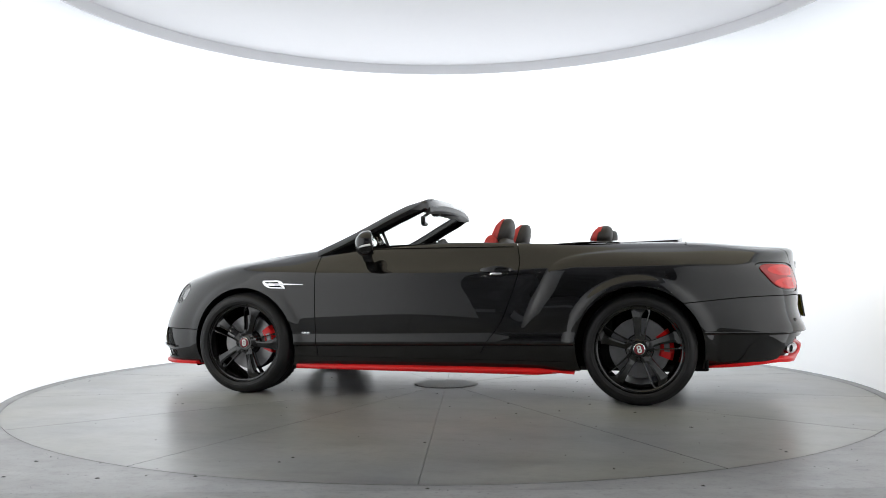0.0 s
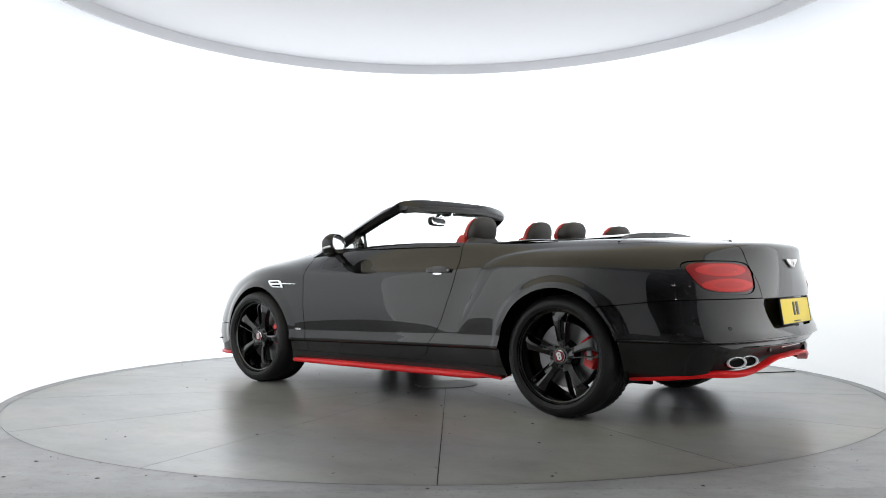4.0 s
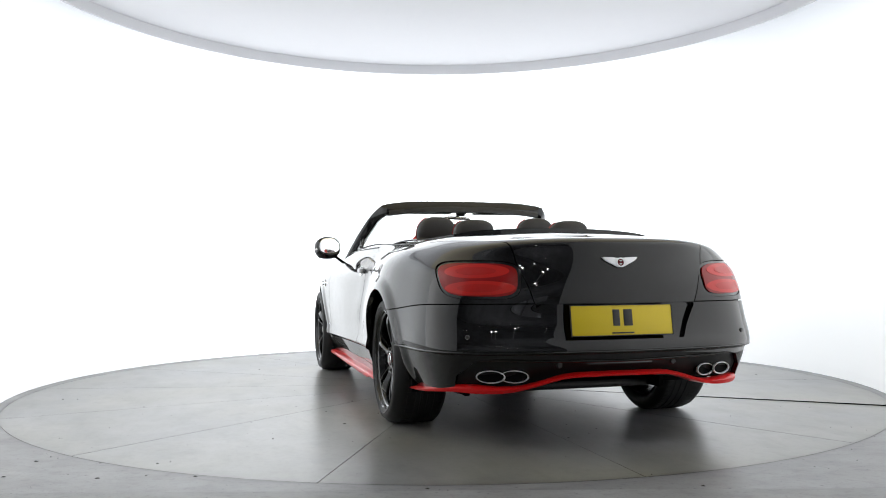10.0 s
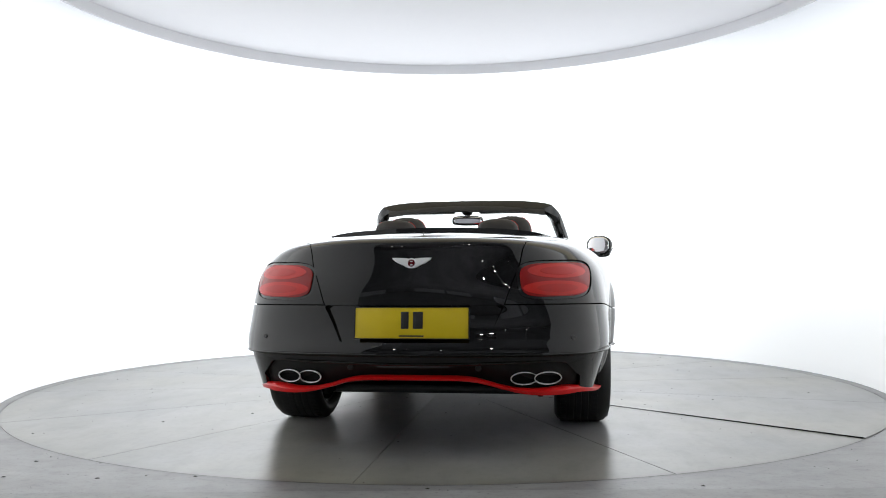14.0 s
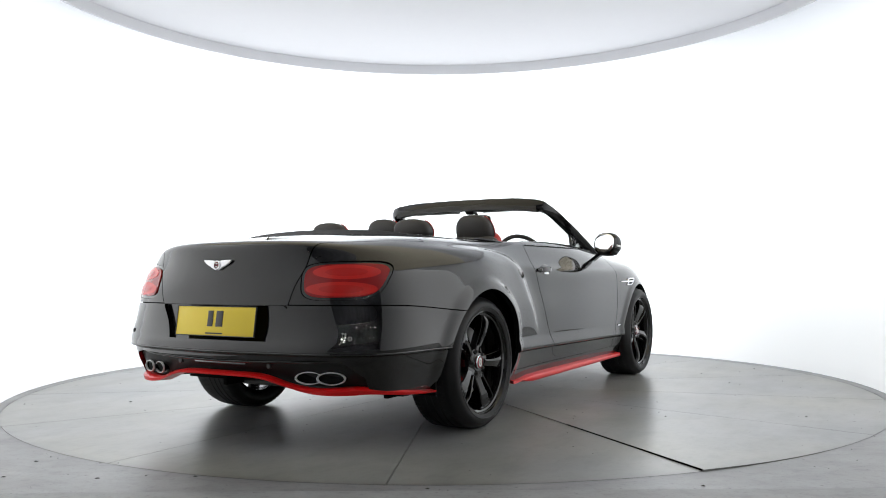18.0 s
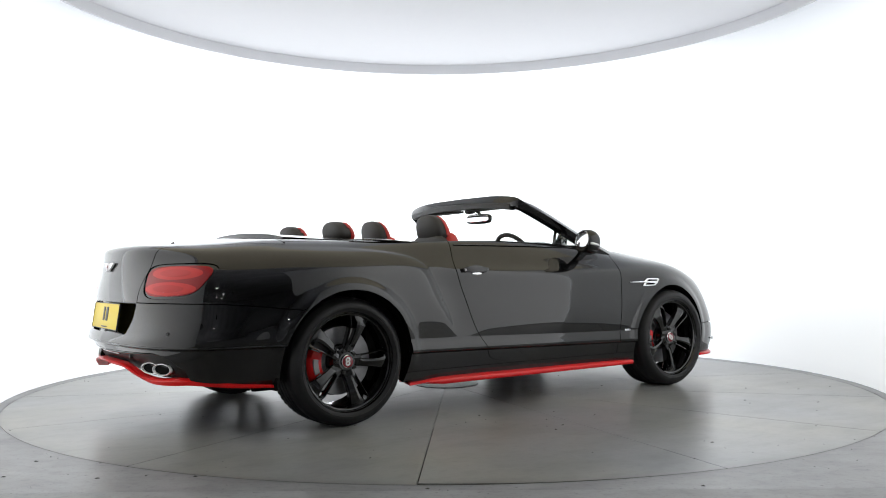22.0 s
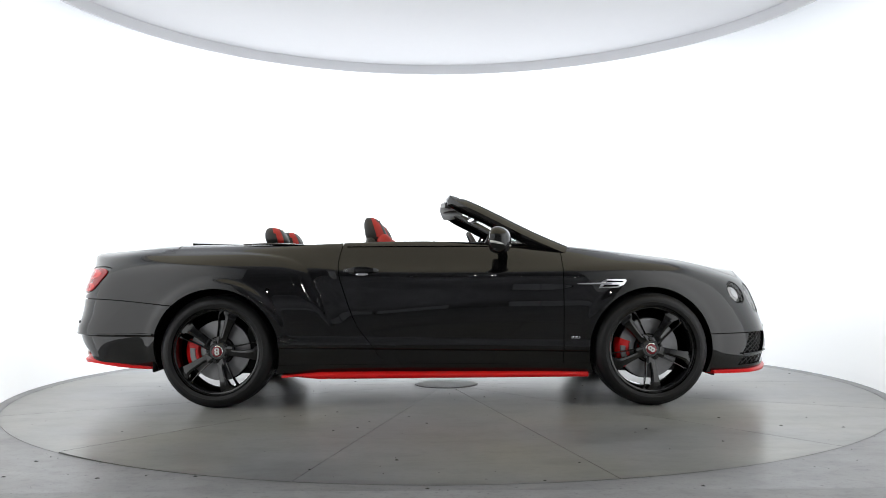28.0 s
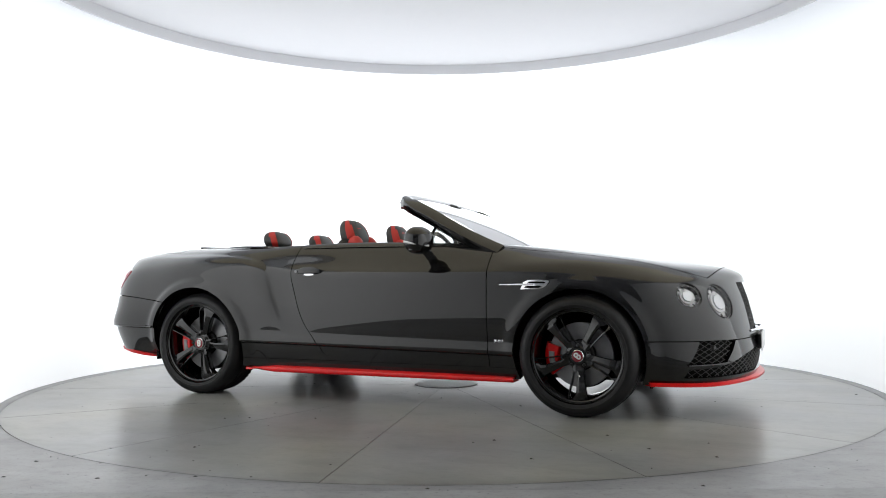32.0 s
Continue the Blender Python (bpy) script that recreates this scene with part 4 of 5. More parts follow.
def build_car():
    car = new("car", None)
    tagged(car, "gloss black two-door convertible car with red trim, hood down", "car")
    M = skin(sculpt(body_grid()))
    M = minus(M, arch(1), arch(-1), cockpit)
    g = GAP
    front = clip(M, lambda x, y, z: x - .82 - g)
    # bonnet
    nose_x = lambda y: 2.135 - .06 * (y / .5) ** 2
    bonnet = minus(front, both(lambda x, y, z: bonnet_edge(x) - y - g), both(lambda x, y, z: nose_x(y) - x - g), lambda x, y, z: z - .70)
    panel("bonnet", bonnet, PAINT, car)
    upper = minus(front, lambda x, y, z: np.where(x > 1.373, z - .447 - g, 1.0), both(lambda x, y, z: np.maximum(y - bonnet_edge(x) - g, np.where(z > .7, x - nose_x(y) - g, 1.0))))
    half = lambda z: .325 + (.78 - z) * .22
    wings = minus(upper, both(lambda x, y, z: np.where(x > 1.9, y - half(z) - .0, 1.0)))
    wings = minus(wings, neg(ball(HEAD_OUT, .083)), neg(ball(HEAD_IN, .110)), both(lambda x, y, z: np.where(x < 1.373, z - .266 - g, 1.0)))
    for s, nm in ((left, "front_wing"), (right, "front_wing")):
        panel(nm, clip(wings, s, .02), PAINT, car)
    surround = minus(upper, both(lambda x, y, z: np.where(x > 1.9, half(z) - .0 - y, -1.0)))
    surround = minus(surround, neg(grille_area(.0)))
    panel("grille_surround", surround, PAINT, car, thick=.03)
    grille = new("grille", None)
    grille.parent = car
    grille["label"] = "black mesh radiator grille"
    fine = body_grid(1500, 300)
    nose = fine[:, :420]
    for s in (1, -1):
        Pn = nose * np.array([1, s, 1])
        panel("backing", sorted_skin(Pn, grille_area(.01)), DARK, grille, lift=-.045, thick=.002)
        part("mesh", lattice(Pn, grille_area(-.002), np.array([.022, 0, 0]), 9, .0022), PLASTIC, grille)
    bumper = minus(clip(M, lambda x, y, z: x - 1.3), lambda x, y, z: .447 - z - g, neg(fog_area), neg(low_area))
    fb = panel("front_bumper", bumper, PAINT, car, thick=.03)
    for s in (1, -1):
        Pn = nose * np.array([1, s, 1])
        back = (sorted_skin(Pn, fog_area), sorted_skin(Pn, low_area))
        o = part("fog_grille", lattice(Pn, fog_area, np.array([.018, s * .010, 0]), 14, .0024), PLASTIC, fb, "black diamond mesh grille")
        part("lower_grille", lattice(Pn, low_area, np.array([.018, s * .006, 0]), 14, .0024), PLASTIC, fb, "black diamond mesh grille")
        for nm, b in zip(("fog_backing", "lower_backing"), back):
            if b is not None:
                panel(nm, b, DARK, fb, lift=-.035, thick=.002)
        lin = smooth_line([(1.985, .853, .312), (2.08, .79, .314), (2.15, .72, .318), (2.20, .655, .325)], 10)
        part("fin", tube([(x, s * y, z) for x, y, z in lin], .009, 8, flat=.6), PAINT, fb)
        b = lathe([(.0001, .004), (.009, .004), (.012, 0), (.012, -.02), (.0001, -.02)], 16)
        b.transform(pose(2.115, s * .735, .41, 0, 0, -50 if s > 0 else -130))
        part("sensor", b, PLASTIC, fb)
    # bright strip over the front plate, and the plate itself
    part("front_plate", box(.008, .52, .112, (2.352, 0, .412), .003), WHITEPL, car, "white front number plate seen edge on")
    part("plate_holder", box(.020, .46, .09, (2.338, 0, .412), .006), PLASTIC, car)
    part("nose_strip", tube(smooth_line([(2.285, .34, .484), (2.340, .2, .486), (2.358, 0, .487), (2.340, -.2, .486), (2.285, -.34, .484)], 20), .015, 8, flat=.55), CHROME, car, "bright metal strip under the grille")
    part("bonnet_mascot", blob((.030, .020, .004), (2.145, 0, .866), 2.0, Matrix.Rotation(radians(20), 4, "Y")), CHROME, car, "small bright bonnet badge")

    # dark structure behind the shut lines
    inside = skin(sculpt(body_grid(170, 110)))
    inside = minus(inside, arch(1), arch(-1), cockpit, neg(ball(HEAD_OUT, .092)), neg(ball(HEAD_IN, .119)), neg(grille_area(.02)), neg(fog_area), neg(low_area), neg(niche), neg(diffuser_area), neg(lamp_area(.0)))
    panel("inner_shell", inside, DARK, car, "dark inner structure", lift=-.017, thick=.001)
    # doors, quarters and sills
    doors = minus(M, lambda x, y, z: .82 - g - x, lambda x, y, z: x - door_rear(z) - g, both(lambda x, y, z: y - .5), lambda x, y, z: z - .266 - g)
    for s in (1, -1):
        d = panel("door", clip(doors, left if s > 0 else right), PAINT, car, thick=.03)
        door_things(d, s)
    quart = minus(M, lambda x, y, z: door_rear(z) - g - x, lambda x, y, z: np.where(x > -1.373, z - .266 - g, z - seam_rear(x) - g),
                  both(lambda x, y, z: np.where(x < -1.67, y - boot_edge(x, z) - g, np.where(x < -1.22, y - .705 - g, 1.0))))
    quart = minus(quart, neg(lamp_area(.012)))
    for s in (left, right):
        panel("rear_wing", clip(quart, s), PAINT, car, thick=.03)
    deck = minus(M, lambda x, y, z: -1.10 - x, lambda x, y, z: x + 1.67 - g, both(lambda x, y, z: .705 - g - y), lambda x, y, z: z - .9)
    panel("deck_panel", deck, PAINT, car)
    boot = minus(M, lambda x, y, z: -1.67 - g - x, both(lambda x, y, z: boot_edge(x, z) - g - y), lambda x, y, z: z - .69 - g)
    lid = panel("boot_lid", boot, PAINT, car)
    boot_badge(lid)
    sills = minus(M, lambda x, y, z: .266 - z, lambda x, y, z: 1.1 - x, lambda x, y, z: x + 1.1)
    for s in (1, -1):
        sl = panel("sill", clip(sills, left if s > 0 else right), PAINT, car, thick=.04)
        # dark strip added to stand in for the black gap under the ridge
        gx = [-.965 + 1.935 * k / 40 for k in range(41)]
        part("groove_seal", tube([(x, s * (skin_y(x, ridge_z(x) - .014) + .001), ridge_z(x) - .0075) for x in gx], .0058, 6), DARK, sl, "dark strip in the groove under the ridge")
        secs = []
        for k in range(25):
            x = -.965 + 1.94 * k / 24
            w = (.022 + .016 * (1 - k / 24)) * min(1, .5 + k / 5)
            tip = min(1.0, k / 3)
            z0, z1 = .202 - .022 * tip + .002 * k / 24, .204 + .020 * tip - .008 * k / 24
            secs.append([(x, s * .80, z1 + .006), (x, s * (.893 + w * .8), z1 - .006), (x, s * (.895 + w), z1 - .016), (x, s * (.893 + w), z0 + .004), (x, s * (.888 + w), z0), (x, s * .80, z0)])
        part("sill_blade", ribbon(None, secs), RED, sl, "bright red side skirt blade", angle=50)
    # rear bumper
    rb = minus(clip(M, lambda x, y, z: -1.3 - x), lambda x, y, z: seam_rear(x) - z - g, neg(niche), neg(diffuser_area))
    rear = panel("rear_bumper", rb, PAINT, car, thick=.03)
    full = clip(M, lambda x, y, z: -2 - x)
    nb = panel("plate_recess", clip(full, niche, -.01), PAINT, rear, "gloss black recess behind the number plate", lift=-.022, thick=.002)
    dif = panel("diffuser", clip(full, diffuser_area, -.012), SATIN, rear, "gloss black lower bumper insert", lift=-.024, thick=.002)
    plate = new("number_plate", None)
    plate.parent = car
    plate.matrix_basis = pose(-2.424, 0, .612, 0, 8, 0)
    part("board", box(.008, .527, .142, (0, 0, 0), .0025), YELLOW, plate, "yellow plate")
    part("frame", ribbon(None, [[(dx, y * a, z * b) for dx, a, b in ((-.006, 1, 1), (-.006, .985, .955), (.004, .985, .955), (.004, 1, 1))] for y, z in ((.2665, .0735), (-.2665, .0735), (-.2665, -.0735), (.2665, -.0735))], True), INK, plate, "black plate edge")
    for y, w in ((.031, .036), (-.030, .046)):
        part("bar", box(.003, w, .078, (-.0045, y, .012), .001), INK, plate, "dark bar")
    part("small_bar", box(.003, .115, .007, (-.0045, 0, -.060), .0005), INK, plate, "thin dark bar")
    for s in (1, -1):
        exhaust(car, s)
        b = lathe([(.0001, .003), (.009, .003), (.011, 0), (.011, -.02), (.0001, -.02)], 16)
        b.transform(pose(-2.312, s * .735, .541, 0, 0, 145 - 90 if s > 0 else 180 - 55))
        part("sensor", b, PLASTIC, rear)
        b = lathe([(.0001, .004), (.011, .004), (.014, 0), (.014, -.03), (.0001, -.03)], 16)
        b.transform(pose(-2.372, s * .30, .402, 0, 0, 90))
        part("sensor", b, PLASTIC, dif)
        tail_lamp(car, M, s)
        head_lamp(car, nose * np.array([1, s, 1]), s, HEAD_OUT, .077, 36)
        head_lamp(car, nose * np.array([1, s, 1]), s, HEAD_IN, .104, 26)
    part("reflector", box(.012, .34, .014, (-2.392, 0, .411), .003), mat("reflector", (.04, .04, .045), .1, Coat_Weight=1.0), dif)
    part("tow_flap", box(.012, .34, .02, (-2.345, 0, .35), .003), PLASTIC, dif)
    # slim rounded ridge round the tail
    P = sculpt(body_grid()).reshape(-1, 3)
    P = P[(np.abs(P[:, 2] - .470) < .008) & (P[:, 0] < -1.74)]
    phi = np.arctan2(P[:, 1], -(P[:, 0] + 1.2))
    ang = np.linspace(phi.max() - .01, 0, 40)
    rad = np.array([np.hypot(P[:, 0] + 1.2, P[:, 1])[np.argsort(np.abs(phi - q))[:8]].mean() for q in ang])
    rad = np.convolve(np.pad(rad, 2, "edge"), np.ones(5) / 5, "valid")
    line = [(-1.2 - (r + .001) * math.cos(q), (r + .001) * math.sin(q), .4685) for q, r in zip(ang, rad)]
    part("bumper_ridge", tube(mirrored(line), .0065, 8), PAINT, rear, "gloss black ridge round the tail")
    # raised brow that frames the lower insert and sweeps down outside the exhausts
    brow = smooth_line([(-2.236, .745, .408), (-2.255, .722, .421), (-2.295, .655, .434), (-2.348, .52, .432), (-2.383, .36, .428), (-2.403, .18, .424), (-2.408, 0, .423)], 40)
    part("brow", tube(mirrored([tuple(p) for p in brow]), .013, 10, flat=.8), PAINT, rear, "gloss black ridge above the exhaust tips")
    # red lips
    half_line = smooth_line([(-1.80, .880, .256), (-1.98, .853, .275), (-2.14, .798, .300), (-2.235, .732, .311), (-2.30, .64, .305), (-2.34, .50, .306), (-2.372, .40, .328), (-2.395, .30, .356), (-2.41, .16, .366), (-2.415, 0, .367)], 48)
    hs = np.interp(np.arange(48), [0, 12, 19, 24, 30, 47], [.010, .026, .036, .028, .018, .017])
    ln = mirrored([tuple(p) for p in half_line])
    hh = list(hs) + list(hs)[-2::-1]
    secs = []
    for i, ((x, y, z), h) in enumerate(zip(ln, hh)):
        o = Vector((x + 1.5, y, 0)).normalized()
        secs.append([(x - o.x * .040, y - o.y * .040, z + .003), (x, y, z), (x + o.x * .010, y + o.y * .010, z - h * .4), (x + o.x * .004, y + o.y * .004, z - h), (x - o.x * .055, y - o.y * .055, z - h)])
    part("rear_lip", ribbon(None, secs), RED, rear, "red painted lip along the rear bumper", angle=50)
    half_line = smooth_line([(1.775, .884, .210), (1.95, .835, .208), (2.10, .735, .207), (2.22, .55, .210), (2.31, .30, .213), (2.345, 0, .214)], 30)
    ln = mirrored([tuple(p) for p in half_line])
    secs = []
    for x, y, z in ln:
        o = Vector((x - 1.2, y, 0)).normalized()
        h = .017
        secs.append([(x - o.x * .06, y - o.y * .06, z + .004), (x + o.x * .004, y + o.y * .004, z + .004), (x + o.x * .014, y + o.y * .014, z - .004), (x + o.x * .012, y + o.y * .012, z - h), (x - o.x * .06, y - o.y * .06, z - h - .002)])
    part("front_lip", ribbon(None, secs), RED, fb, "red painted front splitter lip", angle=50)
    # dark underside, wheel housings and cabin tub
    part("underbody", box(3.55, 1.20, .05, (.12, 0, .205), .02), PLASTIC, car, "dark underbody tray")
    for s in (1, -1):
        for e in (1, -1):
            secs = []
            R = ARCH_R[e] + .02
            for k in range(25):
                a = radians((-4 if e < 0 else 2) + (182 if e > 0 else 182) * k / 24)
                c, q = math.cos(a), math.sin(a)
                secs.append([(e * AXLE + r * c, s * y, HUB_Z + r * q) for r, y in ((R, .56), (R, .885), (R + .015, .885), (R + .015, .56))])
            part("wheel_liner", ribbon(None, secs), DARK, car)
            part("mud_flap", box(.018, .30, .24, (e * (AXLE + .408), s * .725, .30 if e > 0 else .345), .004), DARK, car)
            part("axle_stub", box(.84, .03, .62, (e * AXLE, s * .575, .50), .005), DARK, car)
    for s in (1, -1):
        part("side_wall", box(2.0, .03, .74, (-.2, s * .80, .60), .005), DARK, car)
    part("floor_pan", box(2.3, 1.6, .03, (-.2, 0, .30), .005), DARK, car)
    part("bulkhead", box(.03, 1.6, .62, (.86, 0, .62), .005), DARK, car)
    part("rear_bulkhead", box(.03, 1.5, .66, (-1.24, 0, .64), .005), DARK, car)
    windscreen(car)
    cabin(car)
    place_wheels(car)
    return car


def sorted_skin(Pn, area, every=3):
    """The patch of a skin grid where area is positive, as a cut skin."""
    near = area(Pn[..., 0], Pn[..., 1], Pn[..., 2]) > -.03
    rows, cols = np.where(near.any(1))[0], np.where(near.any(0))[0]
    Q = Pn[rows[0]:rows[-1] + 1:every, cols[0]:cols[-1] + 1:every]
    a, b = np.gradient(Q, axis=1), np.gradient(Q, axis=0)
    N = np.cross(a, b)
    N /= np.linalg.norm(N, axis=-1, keepdims=True) + 1e-12
    if (N[..., 0]).sum() < 0:
        N = -N
    nv, nu = Q.shape[:2]
    idx = np.arange(nv * nu).reshape(nv, nu)
    q = np.stack([idx[:-1, :-1], idx[:-1, 1:], idx[1:, 1:], idx[1:, :-1]], -1).reshape(-1, 4)
    m = clip((Q.reshape(-1, 3), N.reshape(-1, 3), [tuple(f) for f in q]), area, -.008)
    return m if len(m[2]) else None


SILVER = mat("reflector_silver", (.93, .93, .95), .3, .1)
PROJECTOR = mat("projector_lens", (.84, .85, .87), .08, .1, Coat_Weight=1.0)


def head_lamp(car, Pn, s, c, r, turn):
    """A round headlamp: clear cover on the skin, with bowl, ring and projector behind it."""
    h = new("headlight", None)
    h.parent = car
    h["label"] = "round clear headlight with a bright ring"
    dist = ball(c, 0.0)
    ring = lambda a, b: (lambda x, y, z: np.minimum(-dist(x, y, z) - a, b + dist(x, y, z)))
    m = sorted_skin(Pn, ball(c, r + .016), 1)
    panel("cover", clip(m, ball(c, r)), CLEAR, h, lift=-.004, thick=.002)
    panel("bezel", clip(m, ring(r - .008, r + .006)), GLOSS, h, lift=-.007, thick=.032)
    panel("bowl", clip(m, ball(c, r - .007)), SILVER, h, "silver reflector bowl", lift=-.040, thick=.002)
    panel("ring", clip(m, ring(r * .48, r * .62)), WHITEPL, h, "white light ring", lift=-.020, thick=.012)
    panel("projector", clip(m, ball(c, r * .42)), PROJECTOR, h, lift=-.014, thick=.02)
    n = m[1].mean(0)
    n /= np.linalg.norm(n)
    o, ax = Vector((c[0], s * c[1], c[2])), Vector(n)
    place = Matrix.Translation(o - ax * .028) @ ax.to_track_quat("Y", "Z").to_matrix().to_4x4()
    for k in range(10):
        b = box(.0025, .012, r * .26, (0, 0, r * .78), .0006, seg=1)
        b.transform(place @ Matrix.Rotation(2 * math.pi * k / 10, 4, "Y"))
        part("fin", b, PLASTIC, h)


TAILCORE = mat("tail_core", (0.42, 0.013, 0.010), 0.2, Specular_IOR_Level=0.2, Coat_Weight=0.4, Coat_Roughness=0.02)


def tail_lamp(car, M, s):
    t = new("tail_light", None)
    t.parent = car
    t["label"] = "red tail light with two oval lamps"
    half = clip(M, left if s > 0 else right)
    half = clip(half, lambda x, y, z: -1.6 - x)
    panel("bezel", clip(half, lamp_area(.010)), GLOSS, t, "gloss black lamp edge", lift=-.006)
    panel("lens", clip(half, lamp_area(-.002)), TAILDEEP, t, "dark red lens", lift=.001)
    phi = lambda x, y: np.degrees(np.arctan2(np.abs(y), -(x + 1.2)))
    for zc, pc, a in ((.848, 32.6, 7.4), (.768, 31.5, 7.7)):
        o = clip(half, lambda x, y, z: 1 - np.sqrt(((phi(x, y) - pc) / a) ** 2 + ((z - zc) / .034) ** 2))
        ring = panel("oval", o, TAILRED, t, "brighter red oval lamp", lift=.0025, thick=.002)
        o = clip(half, lambda x, y, z: 1 - np.sqrt(((phi(x, y) - pc) / (a * .62)) ** 2 + ((z - zc) / .019) ** 2))
        panel("oval_core", o, TAILCORE, t, "deep red lamp core", lift=.0040, thick=.002)


TIP = mat("tip_metal", (.85, .85, .86), .3, .5)


def exhaust(car, s):
    e = new("exhaust_tip", None)
    e.parent = car
    e["label"] = "twin oval polished exhaust tip, dark inside"
    for k in (0, 1):
        y0 = .618 - .108 * k
        x0 = -2.298 - .026 * k
        pts = lambda w, h, x: [(x + .42 * s * w * math.cos(a), s * y0 + w * math.cos(a), .352 + h * math.sin(a)) for a in [2 * math.pi * i / 36 for i in range(36)]]
        part("ring", ribbon(None, [pts(.0635, .0305, x0 + .004), pts(.0635, .0305, x0 - .004), pts(.0625, .0295, x0 - .008), pts(.060, .027, x0 - .008), pts(.0585, .0255, x0 - .004), pts(.0585, .0255, x0 + .004)], True), TIP, e, "polished metal ring")
        part("sleeve", ribbon(None, [pts(.0630, .0300, x0 + .10), pts(.0630, .0300, x0 + .004), pts(.0590, .0260, x0 + .004), pts(.0590, .0260, x0 + .10)], True), GLOSS, e)
        part("pipe", ribbon(None, [pts(.0583, .0253, x0 + .010), pts(.045, .019, x0 + .016)]), DARK, e)


def boot_badge(lid):
    b = new("badge", None)
    b.parent = lid
    b.matrix_basis = pose(-2.405, 0, .889, 0, 8, 0)
    wing = [(.008, .016), (.03, .020), (.06, .0215), (.093, .022), (.086, .012), (.074, .003), (.059, -.005), (.042, -.012), (.024, -.022), (.008, -.028)]
    for s in (1, -1):
        part("wing", prism([(s * y, z) for y, z in wing], -.010, "x", .0015), BADGE, b, "bright winged badge")
    for nm, r0, r1, m, d in (("ring", .017, .023, BADGE, -.015), ("disc", .0001, .017, mat("badge_red", (.12, .01, .015), .25), -.012)):
        q = lathe([(r0, d), (r1, d), (r1, 0), (r0, 0)], 32, closed=True)
        q.transform(pose(0, 0, -.004, 0, 0, -90))
        part(nm, q, m, b)
    for z in (.004, -.012):
        part("mark", box(.003, .012, .005, (-.0135, 0, z), .0008), WHITEPL, b)


def door_things(d, s):
    h = new("handle", None)
    h.parent = d
    x0, z0 = -.462, .861
    yh = skin_y(x0, z0) - .886
    part("cup", blob((.088, .008, .036), (x0, s * (.886 + yh), z0 - .004), 2.2), GLOSS, h, "dark oval recess behind the handle")
    secs = []
    for k in range(17):
        u = -1 + k / 8
        q = 1 - abs(u) ** 3
        xx, out = x0 + .112 * u, .890 + yh + .022 * q
        hz = .007 + .012 * q ** .6
        secs.append([(xx, s * (out - .014), z0 + hz * .9), (xx, s * (out - .004), z0 + hz), (xx, s * out, z0 + hz * .3), (xx, s * (out - .002), z0 - hz * .6), (xx, s * (out - .010), z0 - hz * .8)])
    part("grip", ribbon(None, secs), PAINT, h, "arched black door handle", angle=50)
    part("trim", blob((.040, .006, .011), (x0 + .004, s * (.895 + yh), z0 - .022), 2.2), CHROME, h, "bright handle insert")
    q = lathe([(.0001, .002), (.008, .002), (.009, -.01), (.0001, -.01)], 14)
    q.transform(pose(x0 - .092, s * (.906 + yh), z0 + .001, 0, 0, 0 if s > 0 else 180))
    part("lock", q, STEEL, h)
    part("belt_trim", tube(smooth_line([(-.56, s * .806, 1.020), (-.2, s * .815, 1.021), (.3, s * .810, 1.018), (.70, s * .788, 1.010)], 24), .005, 8, flat=.5), GLOSS, d, "black waistline strip")
    m = new("mirror", None)
    m.parent = d
    m["label"] = "gloss black door mirror with an indicator strip"
    at = (.405, s * 1.022, 1.048)
    swept = pose(at[0], at[1], at[2], 0, 6, s * 16)
    bm = blob((.078, .102, .084), (0, 0, 0), 2.4, None, 36)
    for v in bm.verts:
        # flat back where the mirror glass sits, slim nose
        v.co.x = max(v.co.x, -.040)
        v.co.z -= max(0, v.co.x) / .085 * .012
    bm.transform(swept)
    part("housing", bm, PAINT, m)
    bm = blob((.004, .084, .067), (-.0425, 0, .004), 2.4)
    bm.transform(swept)
    part("glass", bm, CHROME, m, "mirror glass")
    bm = tube(smooth_line([(-.030, s * .100, -.016), (.010, s * .099, -.018), (.046, s * .078, -.023), (.064, s * .045, -.026), (.073, -s * .01, -.028)], 18), .0075, 8)
    bm.transform(swept)
    part("indicator", bm, mat("indicator_lens", (.75, .75, .75), .12, .3), m, "pale indicator lens strip")
    bm = blob((.045, .084, .032), (.008, 0, -.055), 2.5)
    bm.transform(swept)
    part("lower_shell", bm, GLOSS, m)
    part("stalk", ribbon(None, [[(x - .030, s * (y - .018), z), (x - .030, s * (y + .018), z), (x + .030, s * (y + .016), z), (x + .030, s * (y - .016), z)] for x, y, z in ((.44, .885, .925), (.44, .91, .945), (.43, .955, .975), (.42, 1.0, 1.01))]), GLOSS, m, angle=60)
    # front quarter light: post and small pane
    part("window_post", tube([(.325, s * .775, 1.005), (.40, s * .725, 1.15)], .011, 8), GLOSS, d)
    part("corner_pane", prism([(.335, 1.01), (.66, 1.01), (.42, 1.135)], .004, "y"), PANE, d, "small clear corner window").matrix_basis = pose(0, s * .755, 0)
    # vent blade in the wing behind the front wheel
    v = new("wing_vent", None)
    v.parent = d.parent
    v["label"] = "bright metal wing vent trim"
    yv = skin_y(1.12, .772)
    y_a, y_b = skin_y(1.05, .76), skin_y(1.20, .78)
    part("blade", tube(smooth_line([(.905, s * (skin_y(.905, .77) + .001), .770), (1.02, s * (skin_y(1.02, .77) + .004), .771), (1.12, s * (yv + .006), .773)], 10), [.003, .004, .005, .006, .0065, .007, .007, .007, .007, .007], 8), CHROME, v)
